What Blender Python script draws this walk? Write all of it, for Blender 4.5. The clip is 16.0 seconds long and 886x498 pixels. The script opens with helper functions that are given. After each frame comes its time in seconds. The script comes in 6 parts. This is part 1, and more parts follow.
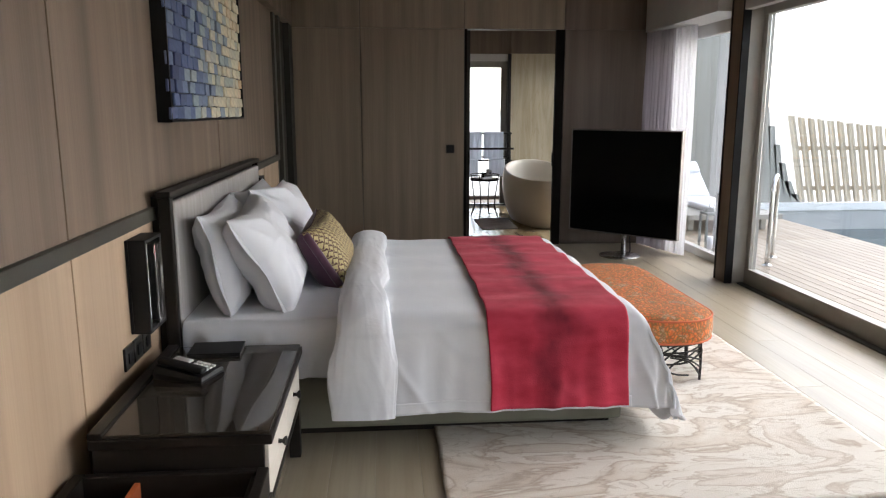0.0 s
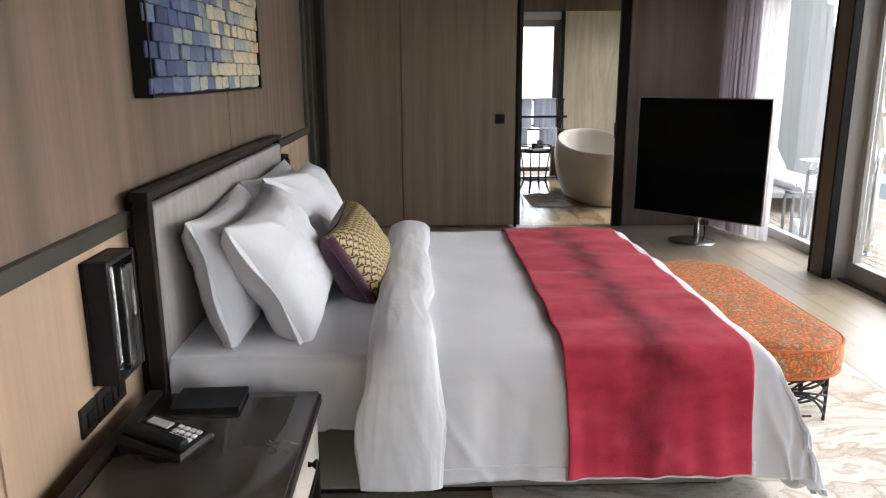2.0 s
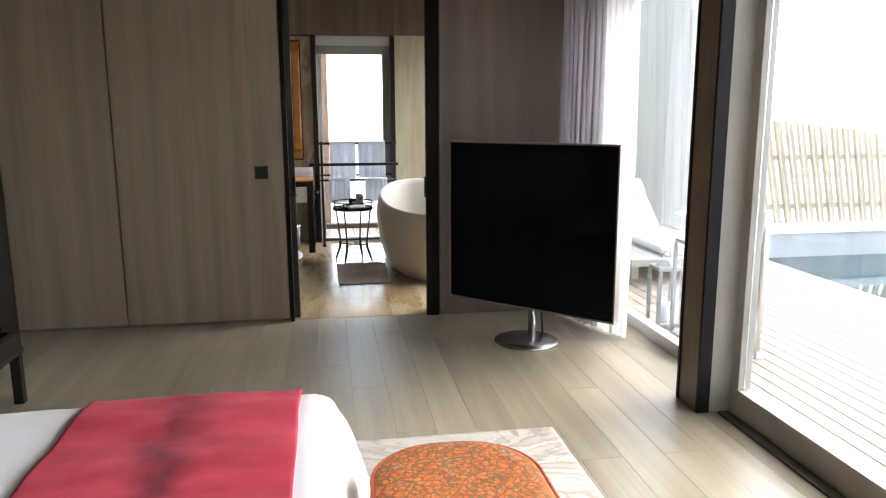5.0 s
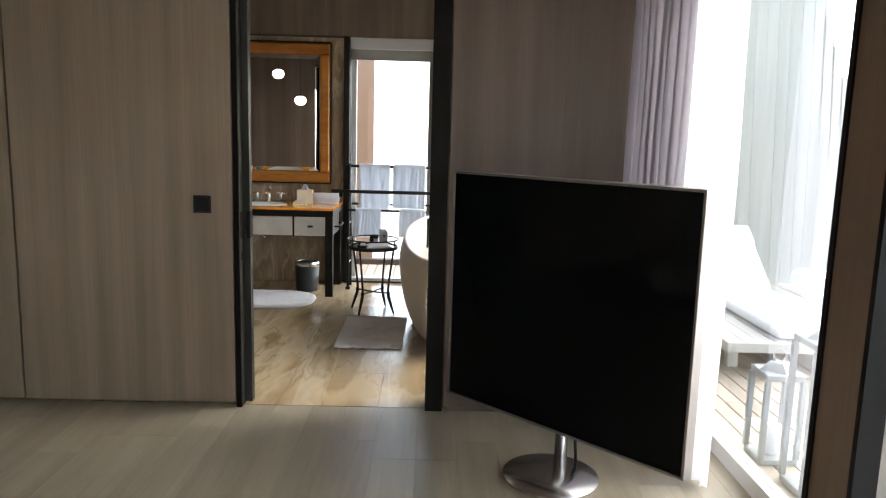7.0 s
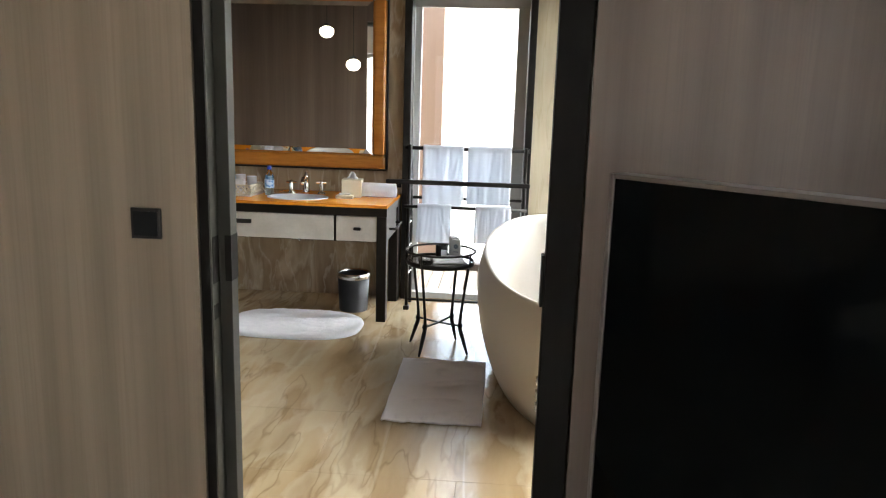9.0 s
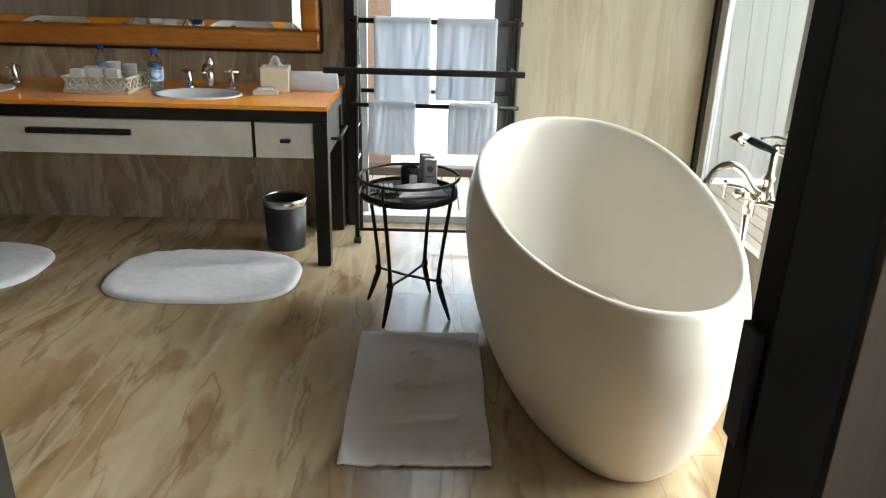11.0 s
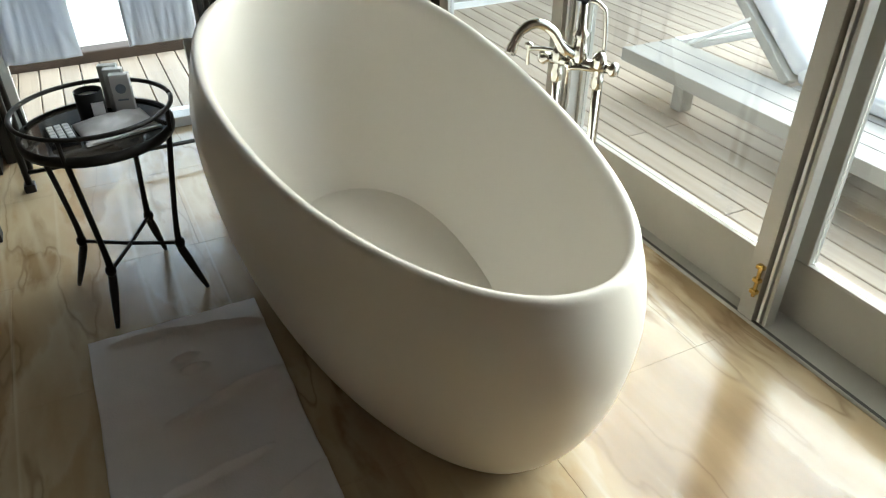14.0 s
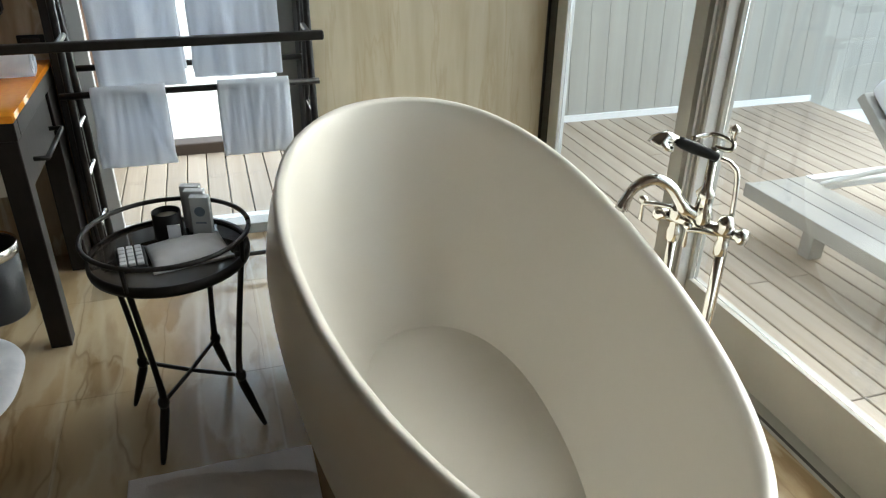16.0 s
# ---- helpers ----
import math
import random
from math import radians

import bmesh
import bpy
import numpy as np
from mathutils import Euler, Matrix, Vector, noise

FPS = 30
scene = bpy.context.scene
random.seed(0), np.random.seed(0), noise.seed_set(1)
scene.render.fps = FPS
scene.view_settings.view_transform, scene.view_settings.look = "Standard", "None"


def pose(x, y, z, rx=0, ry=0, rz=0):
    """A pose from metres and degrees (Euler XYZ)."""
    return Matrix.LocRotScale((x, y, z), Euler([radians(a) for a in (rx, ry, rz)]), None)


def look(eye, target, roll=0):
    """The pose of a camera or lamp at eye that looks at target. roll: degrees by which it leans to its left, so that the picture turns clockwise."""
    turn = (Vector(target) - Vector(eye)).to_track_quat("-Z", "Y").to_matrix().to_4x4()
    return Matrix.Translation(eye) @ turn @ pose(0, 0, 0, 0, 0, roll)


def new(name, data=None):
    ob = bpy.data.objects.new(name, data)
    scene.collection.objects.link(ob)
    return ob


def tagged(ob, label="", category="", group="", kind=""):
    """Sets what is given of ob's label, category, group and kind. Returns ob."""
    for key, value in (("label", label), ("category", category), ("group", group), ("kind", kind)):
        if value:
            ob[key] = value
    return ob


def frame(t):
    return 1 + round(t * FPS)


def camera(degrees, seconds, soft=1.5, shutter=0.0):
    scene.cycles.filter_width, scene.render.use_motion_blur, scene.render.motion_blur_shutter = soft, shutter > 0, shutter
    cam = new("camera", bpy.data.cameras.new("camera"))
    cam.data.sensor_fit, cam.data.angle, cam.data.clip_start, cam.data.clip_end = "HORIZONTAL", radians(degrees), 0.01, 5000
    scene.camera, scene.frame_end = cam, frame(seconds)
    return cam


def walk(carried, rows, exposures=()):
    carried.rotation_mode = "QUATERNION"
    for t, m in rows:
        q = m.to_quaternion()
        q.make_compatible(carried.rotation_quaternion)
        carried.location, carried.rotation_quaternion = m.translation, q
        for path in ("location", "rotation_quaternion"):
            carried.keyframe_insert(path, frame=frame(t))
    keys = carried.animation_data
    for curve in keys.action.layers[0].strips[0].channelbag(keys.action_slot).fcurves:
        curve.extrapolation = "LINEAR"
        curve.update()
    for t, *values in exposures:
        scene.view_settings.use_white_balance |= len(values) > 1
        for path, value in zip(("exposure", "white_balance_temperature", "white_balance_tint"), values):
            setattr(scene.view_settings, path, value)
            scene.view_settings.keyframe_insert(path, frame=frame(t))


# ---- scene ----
cam = camera(62.7, 16.0, 1.2)
METRES, EYE, TILT, LEAN, TURN = 9.0, 1.485, 0.0, 0.0, -4.7
ROWS = [
    (0.0, 0.0, 0.0, 0.0, 0.0, -10.75, -0.0),
    (0.5, -0.0027, 0.0084, -0.0001, 2.19, -13.77, 0.13),
    (1.0, -0.007, 0.028, 0.0008, 3.2, -15.11, -0.05),
    (1.5, -0.0105, 0.0538, 0.0009, 3.54, -14.89, 0.14),
    (2.0, -0.0091, 0.0898, 0.0031, 3.12, -13.58, 0.28),
    (2.5, -0.004, 0.1291, 0.0023, 1.79, -12.14, -0.13),
    (3.0, 0.0101, 0.1663, 0.0013, -1.06, -11.41, 0.21),
    (3.5, 0.033, 0.2062, 0.0001, -2.5, -10.95, -0.32),
    (4.0, 0.0554, 0.2488, -0.0016, -3.65, -10.9, -0.85),
    (4.5, 0.0803, 0.2848, -0.0011, -4.86, -10.87, 0.27),
    (7.0, 0.1712, 0.4923, -0.0029, 4.0, -8.94, -1.56),
    (7.5, 0.1692, 0.5385, -0.004, 6.85, -8.94, -1.56),
    (8.0, 0.1607, 0.5848, -0.0036, 9.27, -9.06, -1.77),
    (10.5, 0.1082, 0.7925, -0.0104, 6.77, -17.9, -1.52),
    (11.0, 0.101, 0.8208, -0.0101, 4.09, -20.99, -1.56),
    (11.5, 0.0967, 0.8497, -0.0096, 0.45, -24.97, -0.99),
    (12.0, 0.0957, 0.8711, -0.0101, -3.9, -28.45, -0.51),
    (12.5, 0.0942, 0.8875, -0.0093, -9.82, -31.11, -0.21),
    (13.0, 0.0905, 0.8989, -0.0091, -16.51, -33.77, -0.29),
    (13.5, 0.0881, 0.9054, -0.0099, -20.16, -34.63, -0.2),
    (14.0, 0.0873, 0.9108, -0.0103, -21.82, -34.32, 0.07),
    (14.5, 0.0893, 0.9191, -0.0103, -22.1, -33.72, 0.01),
    (15.0, 0.0948, 0.9296, -0.0076, -20.38, -32.59, -0.42),
    (15.5, 0.0982, 0.9367, -0.0064, -16.94, -30.81, -0.94),
    (16.0, 0.0999, 0.942, -0.0047, -12.69, -27.93, -0.86),
]
EXPOSURE = [(0.0, 2.22, 6520, 10), (1.0, 2.35, 6520, 10), (2.0, 2.5, 6500, 10), (3.5, 2.72, 6500, 8), (4.5, 2.85, 6500, 8), (7.0, 3.05, 6500, 6), (7.5, 3.2, 6550, 6), (8.0, 3.65, 6600, 6), (10.5, 3.1, 6500, 2), (11.5, 3.15, 6500, 0), (13.0, 2.92, 6380, -3), (14.0, 2.74, 6330, -3), (14.5, 2.76, 6330, -3), (16.0, 2.5, 6400, 0)]
walk(cam, [(t, pose(0, 0, EYE, TILT, LEAN, TURN) @ pose(METRES * x, METRES * y, METRES * z, 90 + pitch, roll, yaw)) for t, x, y, z, yaw, pitch, roll in ROWS], EXPOSURE)

# ---- world and sun: a bright overcast day ----
world = bpy.data.worlds.new("overcast_sky")
scene.world = world
world.use_nodes = True
wn, wl = world.node_tree.nodes, world.node_tree.links
sky = wn.new("ShaderNodeTexSky")
sky.sky_type, sky.sun_disc = "NISHITA", False
SUN_HEIGHT = radians(34)
sky.sun_elevation, sky.sun_rotation = SUN_HEIGHT, radians(70)
sky.air_density, sky.dust_density, sky.ozone_density = 1.0, 1.0, 1.0
pale = wn.new("ShaderNodeHueSaturation")
pale.inputs["Saturation"].default_value = 0.5
wl.new(sky.outputs[0], pale.inputs["Color"])
wl.new(pale.outputs[0], wn["Background"].inputs["Color"])
wn["Background"].inputs["Strength"].default_value = 0.15
sun = new("sun", bpy.data.lights.new("sun", "SUN"))
sun.data.energy, sun.data.angle, sun.data.color = 0.5, radians(70), (1.0, 0.97, 0.93)
sun.matrix_world = look((0, 0, 0), (-math.sin(radians(70)) * math.cos(SUN_HEIGHT), -math.cos(radians(70)) * math.cos(SUN_HEIGHT), -math.sin(SUN_HEIGHT)))


# ---- materials ----
def rgb(c):
    return (c[0], c[1], c[2], 1.0)


def mat(name, a, b=None, rough=0.5, metal=0.0, scale=(4, 4, 4), fine=(60, 60, 60), bump=0.1, detail=4.0, spread=(0.3, 0.7), c=None, per_object=0.0, rough_var=0.0, coat=0.0, distort=0.0, sheen=0.0, fine_mix=0.25, spec=0.5, broad=None):
    """A principled surface whose colour drifts between a and b (and c in fine grain), with a fine bump."""
    m = bpy.data.materials.new(name)
    m.use_nodes = True
    n, l = m.node_tree.nodes, m.node_tree.links
    p = n["Principled BSDF"]
    p.inputs["Roughness"].default_value, p.inputs["Metallic"].default_value = rough, metal
    p.inputs["Coat Weight"].default_value, p.inputs["Coat Roughness"].default_value = coat, 0.05
    p.inputs["Sheen Weight"].default_value, p.inputs["Specular IOR Level"].default_value = sheen, spec
    b = b or a
    c = c or b
    co = n.new("ShaderNodeTexCoord")
    src = co.outputs["Object"]
    info = n.new("ShaderNodeObjectInfo")
    if per_object:
        add = n.new("ShaderNodeVectorMath")
        add.operation = "MULTIPLY_ADD"
        l.new(info.outputs["Random"], add.inputs[0])
        add.inputs[1].default_value = (17.0, 31.0, 23.0)
        l.new(src, add.inputs[2])
        src = add.outputs[0]

    def tex(sc, det, dis=0.0):
        mp = n.new("ShaderNodeMapping")
        mp.inputs["Scale"].default_value = sc
        l.new(src, mp.inputs["Vector"])
        t = n.new("ShaderNodeTexNoise")
        t.inputs["Scale"].default_value, t.inputs["Detail"].default_value, t.inputs["Distortion"].default_value = 1.0, det, dis
        l.new(mp.outputs[0], t.inputs["Vector"])
        return t.outputs["Fac"]

    big, small = tex(scale, detail, distort), tex(fine, 3.0)
    ramp = n.new("ShaderNodeValToRGB")
    ramp.color_ramp.elements[0].position, ramp.color_ramp.elements[1].position = spread
    ramp.color_ramp.elements[0].color, ramp.color_ramp.elements[1].color = rgb(a), rgb(b)
    l.new(big, ramp.inputs[0])
    r2 = n.new("ShaderNodeValToRGB")
    r2.color_ramp.elements[0].position, r2.color_ramp.elements[1].position = 0.45, 0.75
    r2.color_ramp.elements[0].color, r2.color_ramp.elements[1].color = (0, 0, 0, 1), (fine_mix, fine_mix, fine_mix, 1)
    l.new(small, r2.inputs[0])
    mix = n.new("ShaderNodeMix")
    mix.data_type = "RGBA"
    l.new(r2.outputs[0], mix.inputs["Factor"])
    l.new(ramp.outputs[0], mix.inputs["A"])
    mix.inputs["B"].default_value = rgb(c)
    col = mix.outputs["Result"]
    if broad:
        wide = n.new("ShaderNodeValToRGB")
        wide.color_ramp.elements[0].position, wide.color_ramp.elements[1].position = 0.35, 0.65
        wide.color_ramp.elements[0].color, wide.color_ramp.elements[1].color = (broad[3],) * 3 + (1,), (1, 1, 1, 1)
        l.new(tex(broad[:3], 2.0), wide.inputs[0])
        mul = n.new("ShaderNodeMix")
        mul.data_type, mul.blend_type = "RGBA", "MULTIPLY"
        mul.inputs["Factor"].default_value = 1.0
        l.new(col, mul.inputs["A"])
        l.new(wide.outputs[0], mul.inputs["B"])
        col = mul.outputs["Result"]
    if per_object:
        mr = n.new("ShaderNodeMapRange")
        mr.inputs["To Min"].default_value, mr.inputs["To Max"].default_value = 1 - per_object, 1 + per_object
        l.new(info.outputs["Random"], mr.inputs["Value"])
        hs = n.new("ShaderNodeHueSaturation")
        l.new(mr.outputs[0], hs.inputs["Value"])
        l.new(col, hs.inputs["Color"])
        col = hs.outputs[0]
    l.new(col, p.inputs["Base Color"])
    if rough_var:
        rv = n.new("ShaderNodeMapRange")
        rv.inputs["To Min"].default_value, rv.inputs["To Max"].default_value = max(0.02, rough - rough_var), rough + rough_var
        l.new(big, rv.inputs["Value"])
        l.new(rv.outputs[0], p.inputs["Roughness"])
    if bump:
        bp = n.new("ShaderNodeBump")
        bp.inputs["Strength"].default_value, bp.inputs["Distance"].default_value = bump, 0.004
        l.new(small, bp.inputs["Height"])
        l.new(bp.outputs[0], p.inputs["Normal"])
    return m


def glass(name, tint=(1, 1, 1), rough=0.0, ior=1.45):
    m = bpy.data.materials.new(name)
    m.use_nodes = True
    p = m.node_tree.nodes["Principled BSDF"]
    p.inputs["Base Color"].default_value, p.inputs["Transmission Weight"].default_value = rgb(tint), 1.0
    p.inputs["Roughness"].default_value, p.inputs["IOR"].default_value = rough, ior
    return m


V_GRAIN = dict(scale=(9, 9, 0.35), fine=(110, 110, 2.2))
M = {}
M["veneer"] = mat("grey_oak_veneer", (0.145, 0.102, 0.072), (0.255, 0.188, 0.136), rough=0.5, c=(0.1, 0.07, 0.05), bump=0.12, per_object=0.06, broad=(4.5, 4.5, 0.1, 0.72), **V_GRAIN)
M["veneer_north"] = mat("olive_oak_veneer", (0.205, 0.158, 0.11), (0.31, 0.244, 0.174), rough=0.5, c=(0.13, 0.097, 0.066), bump=0.12, per_object=0.05, broad=(4.5, 4.5, 0.1, 0.84), **V_GRAIN)
# dark wood of the bathroom walls; on the bedroom's north wall it paints in shade
M["veneer_dark_shaded"] = mat("dark_shaded_oak_veneer", (0.1, 0.07, 0.052), (0.17, 0.124, 0.094), rough=0.5, c=(0.07, 0.05, 0.037), bump=0.12, per_object=0.04, broad=(4.5, 4.5, 0.1, 0.75), **V_GRAIN)
M["veneer_pale"] = mat("pale_oak_veneer", (0.44, 0.315, 0.215), (0.54, 0.4, 0.28), rough=0.5, c=(0.36, 0.25, 0.165), bump=0.1, per_object=0.04, broad=(4.0, 4.0, 0.1, 0.86), **V_GRAIN)
M["wenge"] = mat("dark_stained_wood", (0.009, 0.007, 0.006), (0.017, 0.013, 0.011), rough=0.42, spec=0.25, c=(0.024, 0.019, 0.016), bump=0.1, scale=(6, 6, 6), fine=(80, 80, 20))
M["trim"] = mat("dark_bronze_trim", (0.036, 0.034, 0.026), (0.055, 0.051, 0.041), rough=0.42, bump=0.05, scale=(5, 5, 5))
M["black_metal"] = mat("blackened_metal", (0.012, 0.011, 0.01), (0.024, 0.021, 0.019), rough=0.42, metal=0.4, bump=0.1, scale=(20, 20, 20))
M["frame_grey"] = mat("grey_window_frame_paint", (0.3, 0.29, 0.26), (0.36, 0.345, 0.315), rough=0.45, bump=0.03)
M["frame_bronze"] = mat("grey_bronze_frame", (0.33, 0.315, 0.275), (0.38, 0.362, 0.322), rough=0.5, bump=0.03)
M["frame_white"] = mat("pale_grey_door_paint", (0.55, 0.55, 0.54), (0.62, 0.62, 0.6), rough=0.4, bump=0.03)
M["plank"] = mat("limed_oak_plank", (0.285, 0.237, 0.166), (0.39, 0.338, 0.25), rough=0.34, c=(0.2, 0.165, 0.11), bump=0.16, per_object=0.06, scale=(8, 0.5, 8), fine=(70, 2.5, 70), rough_var=0.08)
M["joint"] = mat("dark_joint", (0.12, 0.1, 0.08), rough=0.8, bump=0.0)
M["grout"] = mat("brown_grout", (0.3, 0.235, 0.15), (0.36, 0.28, 0.18), rough=0.8, bump=0.0)
M["ceiling"] = mat("pale_bounce_paint", (0.78, 0.77, 0.75), (0.82, 0.81, 0.79), rough=0.85, bump=0.03)
M["dark_ceiling"] = mat("dark_ceiling_panel", (0.15, 0.115, 0.09), (0.2, 0.155, 0.12), rough=0.6, bump=0.05)
M["linen"] = mat("white_cotton", (0.69, 0.71, 0.76), (0.745, 0.765, 0.815), rough=0.9, bump=0.15, scale=(3, 3, 3), fine=(160, 160, 160), sheen=0.2)
M["mat_cloth"] = mat("white_towelling_mat", (0.72, 0.69, 0.7), (0.78, 0.755, 0.765), rough=1.0, bump=0.3, scale=(5, 5, 5), fine=(220, 220, 220), sheen=0.3)
M["towel"] = mat("white_terry", (0.82, 0.845, 0.895), (0.87, 0.89, 0.93), rough=1.0, bump=0.3, scale=(5, 5, 5), fine=(220, 220, 220), sheen=0.4)
M["base_fabric"] = mat("grey_green_upholstery", (0.21, 0.21, 0.165), (0.25, 0.245, 0.2), rough=0.8, bump=0.2, fine=(250, 250, 250))
M["head_fabric"] = mat("grey_woven_linen", (0.3, 0.285, 0.275), (0.37, 0.355, 0.345), rough=0.9, bump=0.4, scale=(25, 25, 3), fine=(300, 300, 60))
M["purple"] = mat("plum_velvet", (0.07, 0.022, 0.045), (0.1, 0.032, 0.062), rough=0.8, bump=0.2, sheen=0.5)
M["jamb_bronze"] = mat("dark_olive_bronze", (0.028, 0.026, 0.021), (0.036, 0.033, 0.027), rough=0.5, spec=0.2, bump=0.03)
M["jamb"] = mat("black_brown_jamb", (0.007, 0.006, 0.005), (0.011, 0.009, 0.008), rough=0.6, spec=0.08, bump=0.05)
M["chrome"] = mat("polished_nickel", (0.66, 0.645, 0.59), (0.71, 0.695, 0.64), rough=0.12, metal=1.0, bump=0.0)
M["steel"] = mat("brushed_steel", (0.55, 0.54, 0.52), (0.62, 0.61, 0.6), rough=0.25, metal=1.0, bump=0.05, fine=(200, 200, 200))
M["screen"] = mat("black_screen_glass", (0.002, 0.0025, 0.003), rough=0.08, spec=0.06, bump=0.0)
M["gloss_black"] = mat("black_plastic", (0.008, 0.008, 0.009), (0.013, 0.013, 0.014), rough=0.4, spec=0.15, bump=0.02)
M["grey_plastic"] = mat("silver_plastic", (0.5, 0.5, 0.52), (0.56, 0.56, 0.58), rough=0.4, bump=0.02)
M["white_plastic"] = mat("white_plastic", (0.78, 0.78, 0.78), rough=0.4, bump=0.02)
M["drawer_white"] = mat("limed_white_drawer", (0.56, 0.52, 0.46), (0.66, 0.62, 0.56), rough=0.5, bump=0.15, c=(0.48, 0.44, 0.38), scale=(8, 1, 8), fine=(80, 4, 80))
M["tub"] = mat("cast_stone", (0.72, 0.676, 0.602), (0.752, 0.708, 0.633), rough=0.32, bump=0.02, scale=(2, 2, 2), fine=(40, 40, 40))
M["porcelain"] = mat("white_porcelain", (0.8, 0.8, 0.79), rough=0.12, bump=0.0)
M["deck"] = mat("weathered_deck", (0.28, 0.228, 0.172), (0.39, 0.33, 0.262), rough=0.6, c=(0.21, 0.17, 0.132), bump=0.2, per_object=0.1, scale=(10, 0.6, 10), fine=(90, 3, 90))
M["screen_board"] = mat("whitewashed_board", (0.31, 0.305, 0.275), (0.37, 0.365, 0.335), rough=0.6, bump=0.15, per_object=0.03, **V_GRAIN)
M["fence_slat"] = mat("bleached_timber_slat", (0.5, 0.42, 0.31), (0.6, 0.53, 0.43), rough=0.65, bump=0.2, per_object=0.08, **V_GRAIN)
M["lounger_paint"] = mat("weathered_white_timber", (0.31, 0.3, 0.275), (0.39, 0.38, 0.35), rough=0.6, bump=0.15, scale=(10, 0.8, 10), fine=(90, 4, 90))
M["white_paint"] = mat("white_paint", (0.76, 0.77, 0.77), (0.82, 0.83, 0.83), rough=0.5, bump=0.05)
M["sand"] = mat("pale_sand", (0.62, 0.58, 0.5), (0.7, 0.66, 0.58), rough=0.9, bump=0.3, scale=(0.4, 0.4, 0.4), fine=(20, 20, 20))
M["kerb_stone"] = mat("grey_render", (0.42, 0.43, 0.43), (0.5, 0.51, 0.51), rough=0.7, bump=0.2)
M["water"] = mat("pool_water", (0.045, 0.075, 0.085), (0.06, 0.095, 0.105), rough=0.06, bump=0.15, fine=(6, 6, 6))
M["dark_kerb"] = mat("dark_brown_timber", (0.05, 0.035, 0.028), (0.075, 0.052, 0.04), rough=0.7, bump=0.2)
M["brown_render"] = mat("brown_render", (0.3, 0.2, 0.15), (0.35, 0.24, 0.185), rough=0.8, bump=0.2)
M["wrinkled"] = mat("rumpled_white_cotton", (0.69, 0.71, 0.76), (0.745, 0.765, 0.815), rough=0.9, bump=0.04, scale=(3, 3, 3), fine=(160, 160, 160), sheen=0.2)
for key, dist, freq in (("wrinkled", 0.009, 4.0), ("towel", 0.008, 11.0), ("linen", 0.005, 7.0)):
    wn2, wl2 = M[key].node_tree.nodes, M[key].node_tree.links
    wt2, wb2, wc2 = wn2.new("ShaderNodeTexNoise"), wn2.new("ShaderNodeBump"), wn2.new("ShaderNodeTexCoord")
    wt2.inputs["Scale"].default_value, wt2.inputs["Detail"].default_value, wt2.inputs["Distortion"].default_value = freq, 3.0, 1.2
    wb2.inputs["Strength"].default_value, wb2.inputs["Distance"].default_value = 0.5, dist
    wl2.new(wc2.outputs["Object"], wt2.inputs["Vector"])
    wl2.new(wt2.outputs["Fac"], wb2.inputs["Height"])
    wl2.new(wn2["Bump"].outputs[0], wb2.inputs["Normal"])
    wl2.new(wb2.outputs[0], wn2["Principled BSDF"].inputs["Normal"])
M["glass"] = glass("window_glass")
M["brass"] = mat("polished_brass", (0.7, 0.5, 0.18), rough=0.25, metal=1.0, bump=0.0)
M["lantern_metal"] = mat("grey_zinc", (0.25, 0.27, 0.27), (0.33, 0.35, 0.35), rough=0.5, metal=0.3, bump=0.1)
M["curtain"] = mat("lilac_voile", (0.4, 0.375, 0.41), (0.48, 0.455, 0.49), rough=0.9, bump=0.1, scale=(30, 30, 0.6), fine=(200, 200, 200))
# paler voile: window light from behind is put into the colour
M["sheer"] = mat("backlit_voile", (0.74, 0.73, 0.75), (0.8, 0.79, 0.81), rough=0.9, bump=0.1, scale=(30, 30, 0.6), fine=(200, 200, 200))


def thin_cloth(key, colour, share):
    """Let part of the light through a thin fabric."""
    n, l = M[key].node_tree.nodes, M[key].node_tree.links
    through_light, both = n.new("ShaderNodeBsdfTranslucent"), n.new("ShaderNodeMixShader")
    through_light.inputs["Color"].default_value = rgb(colour)
    both.inputs[0].default_value = share
    l.new(n["Principled BSDF"].outputs[0], both.inputs[1])
    l.new(through_light.outputs[0], both.inputs[2])
    l.new(both.outputs[0], n["Material Output"].inputs["Surface"])


thin_cloth("towel", (0.9, 0.93, 0.98), 0.6)
thin_cloth("curtain", (0.5, 0.47, 0.52), 0.16)
thin_cloth("sheer", (0.8, 0.79, 0.82), 0.4)


def nodes_of(name, rough, bump_scale, bump):
    m = bpy.data.materials.new(name)
    m.use_nodes = True
    n, l = m.node_tree.nodes, m.node_tree.links
    p = n["Principled BSDF"]
    p.inputs["Roughness"].default_value = rough
    co = n.new("ShaderNodeTexCoord")
    fine = n.new("ShaderNodeTexNoise")
    fine.inputs["Scale"].default_value, fine.inputs["Detail"].default_value = bump_scale, 3
    l.new(co.outputs["Object"], fine.inputs["Vector"])
    bp = n.new("ShaderNodeBump")
    bp.inputs["Strength"].default_value, bp.inputs["Distance"].default_value = bump, 0.004
    l.new(fine.outputs["Fac"], bp.inputs["Height"])
    l.new(bp.outputs[0], p.inputs["Normal"])
    return m, n, l, p, co.outputs["Object"], fine.outputs["Fac"]


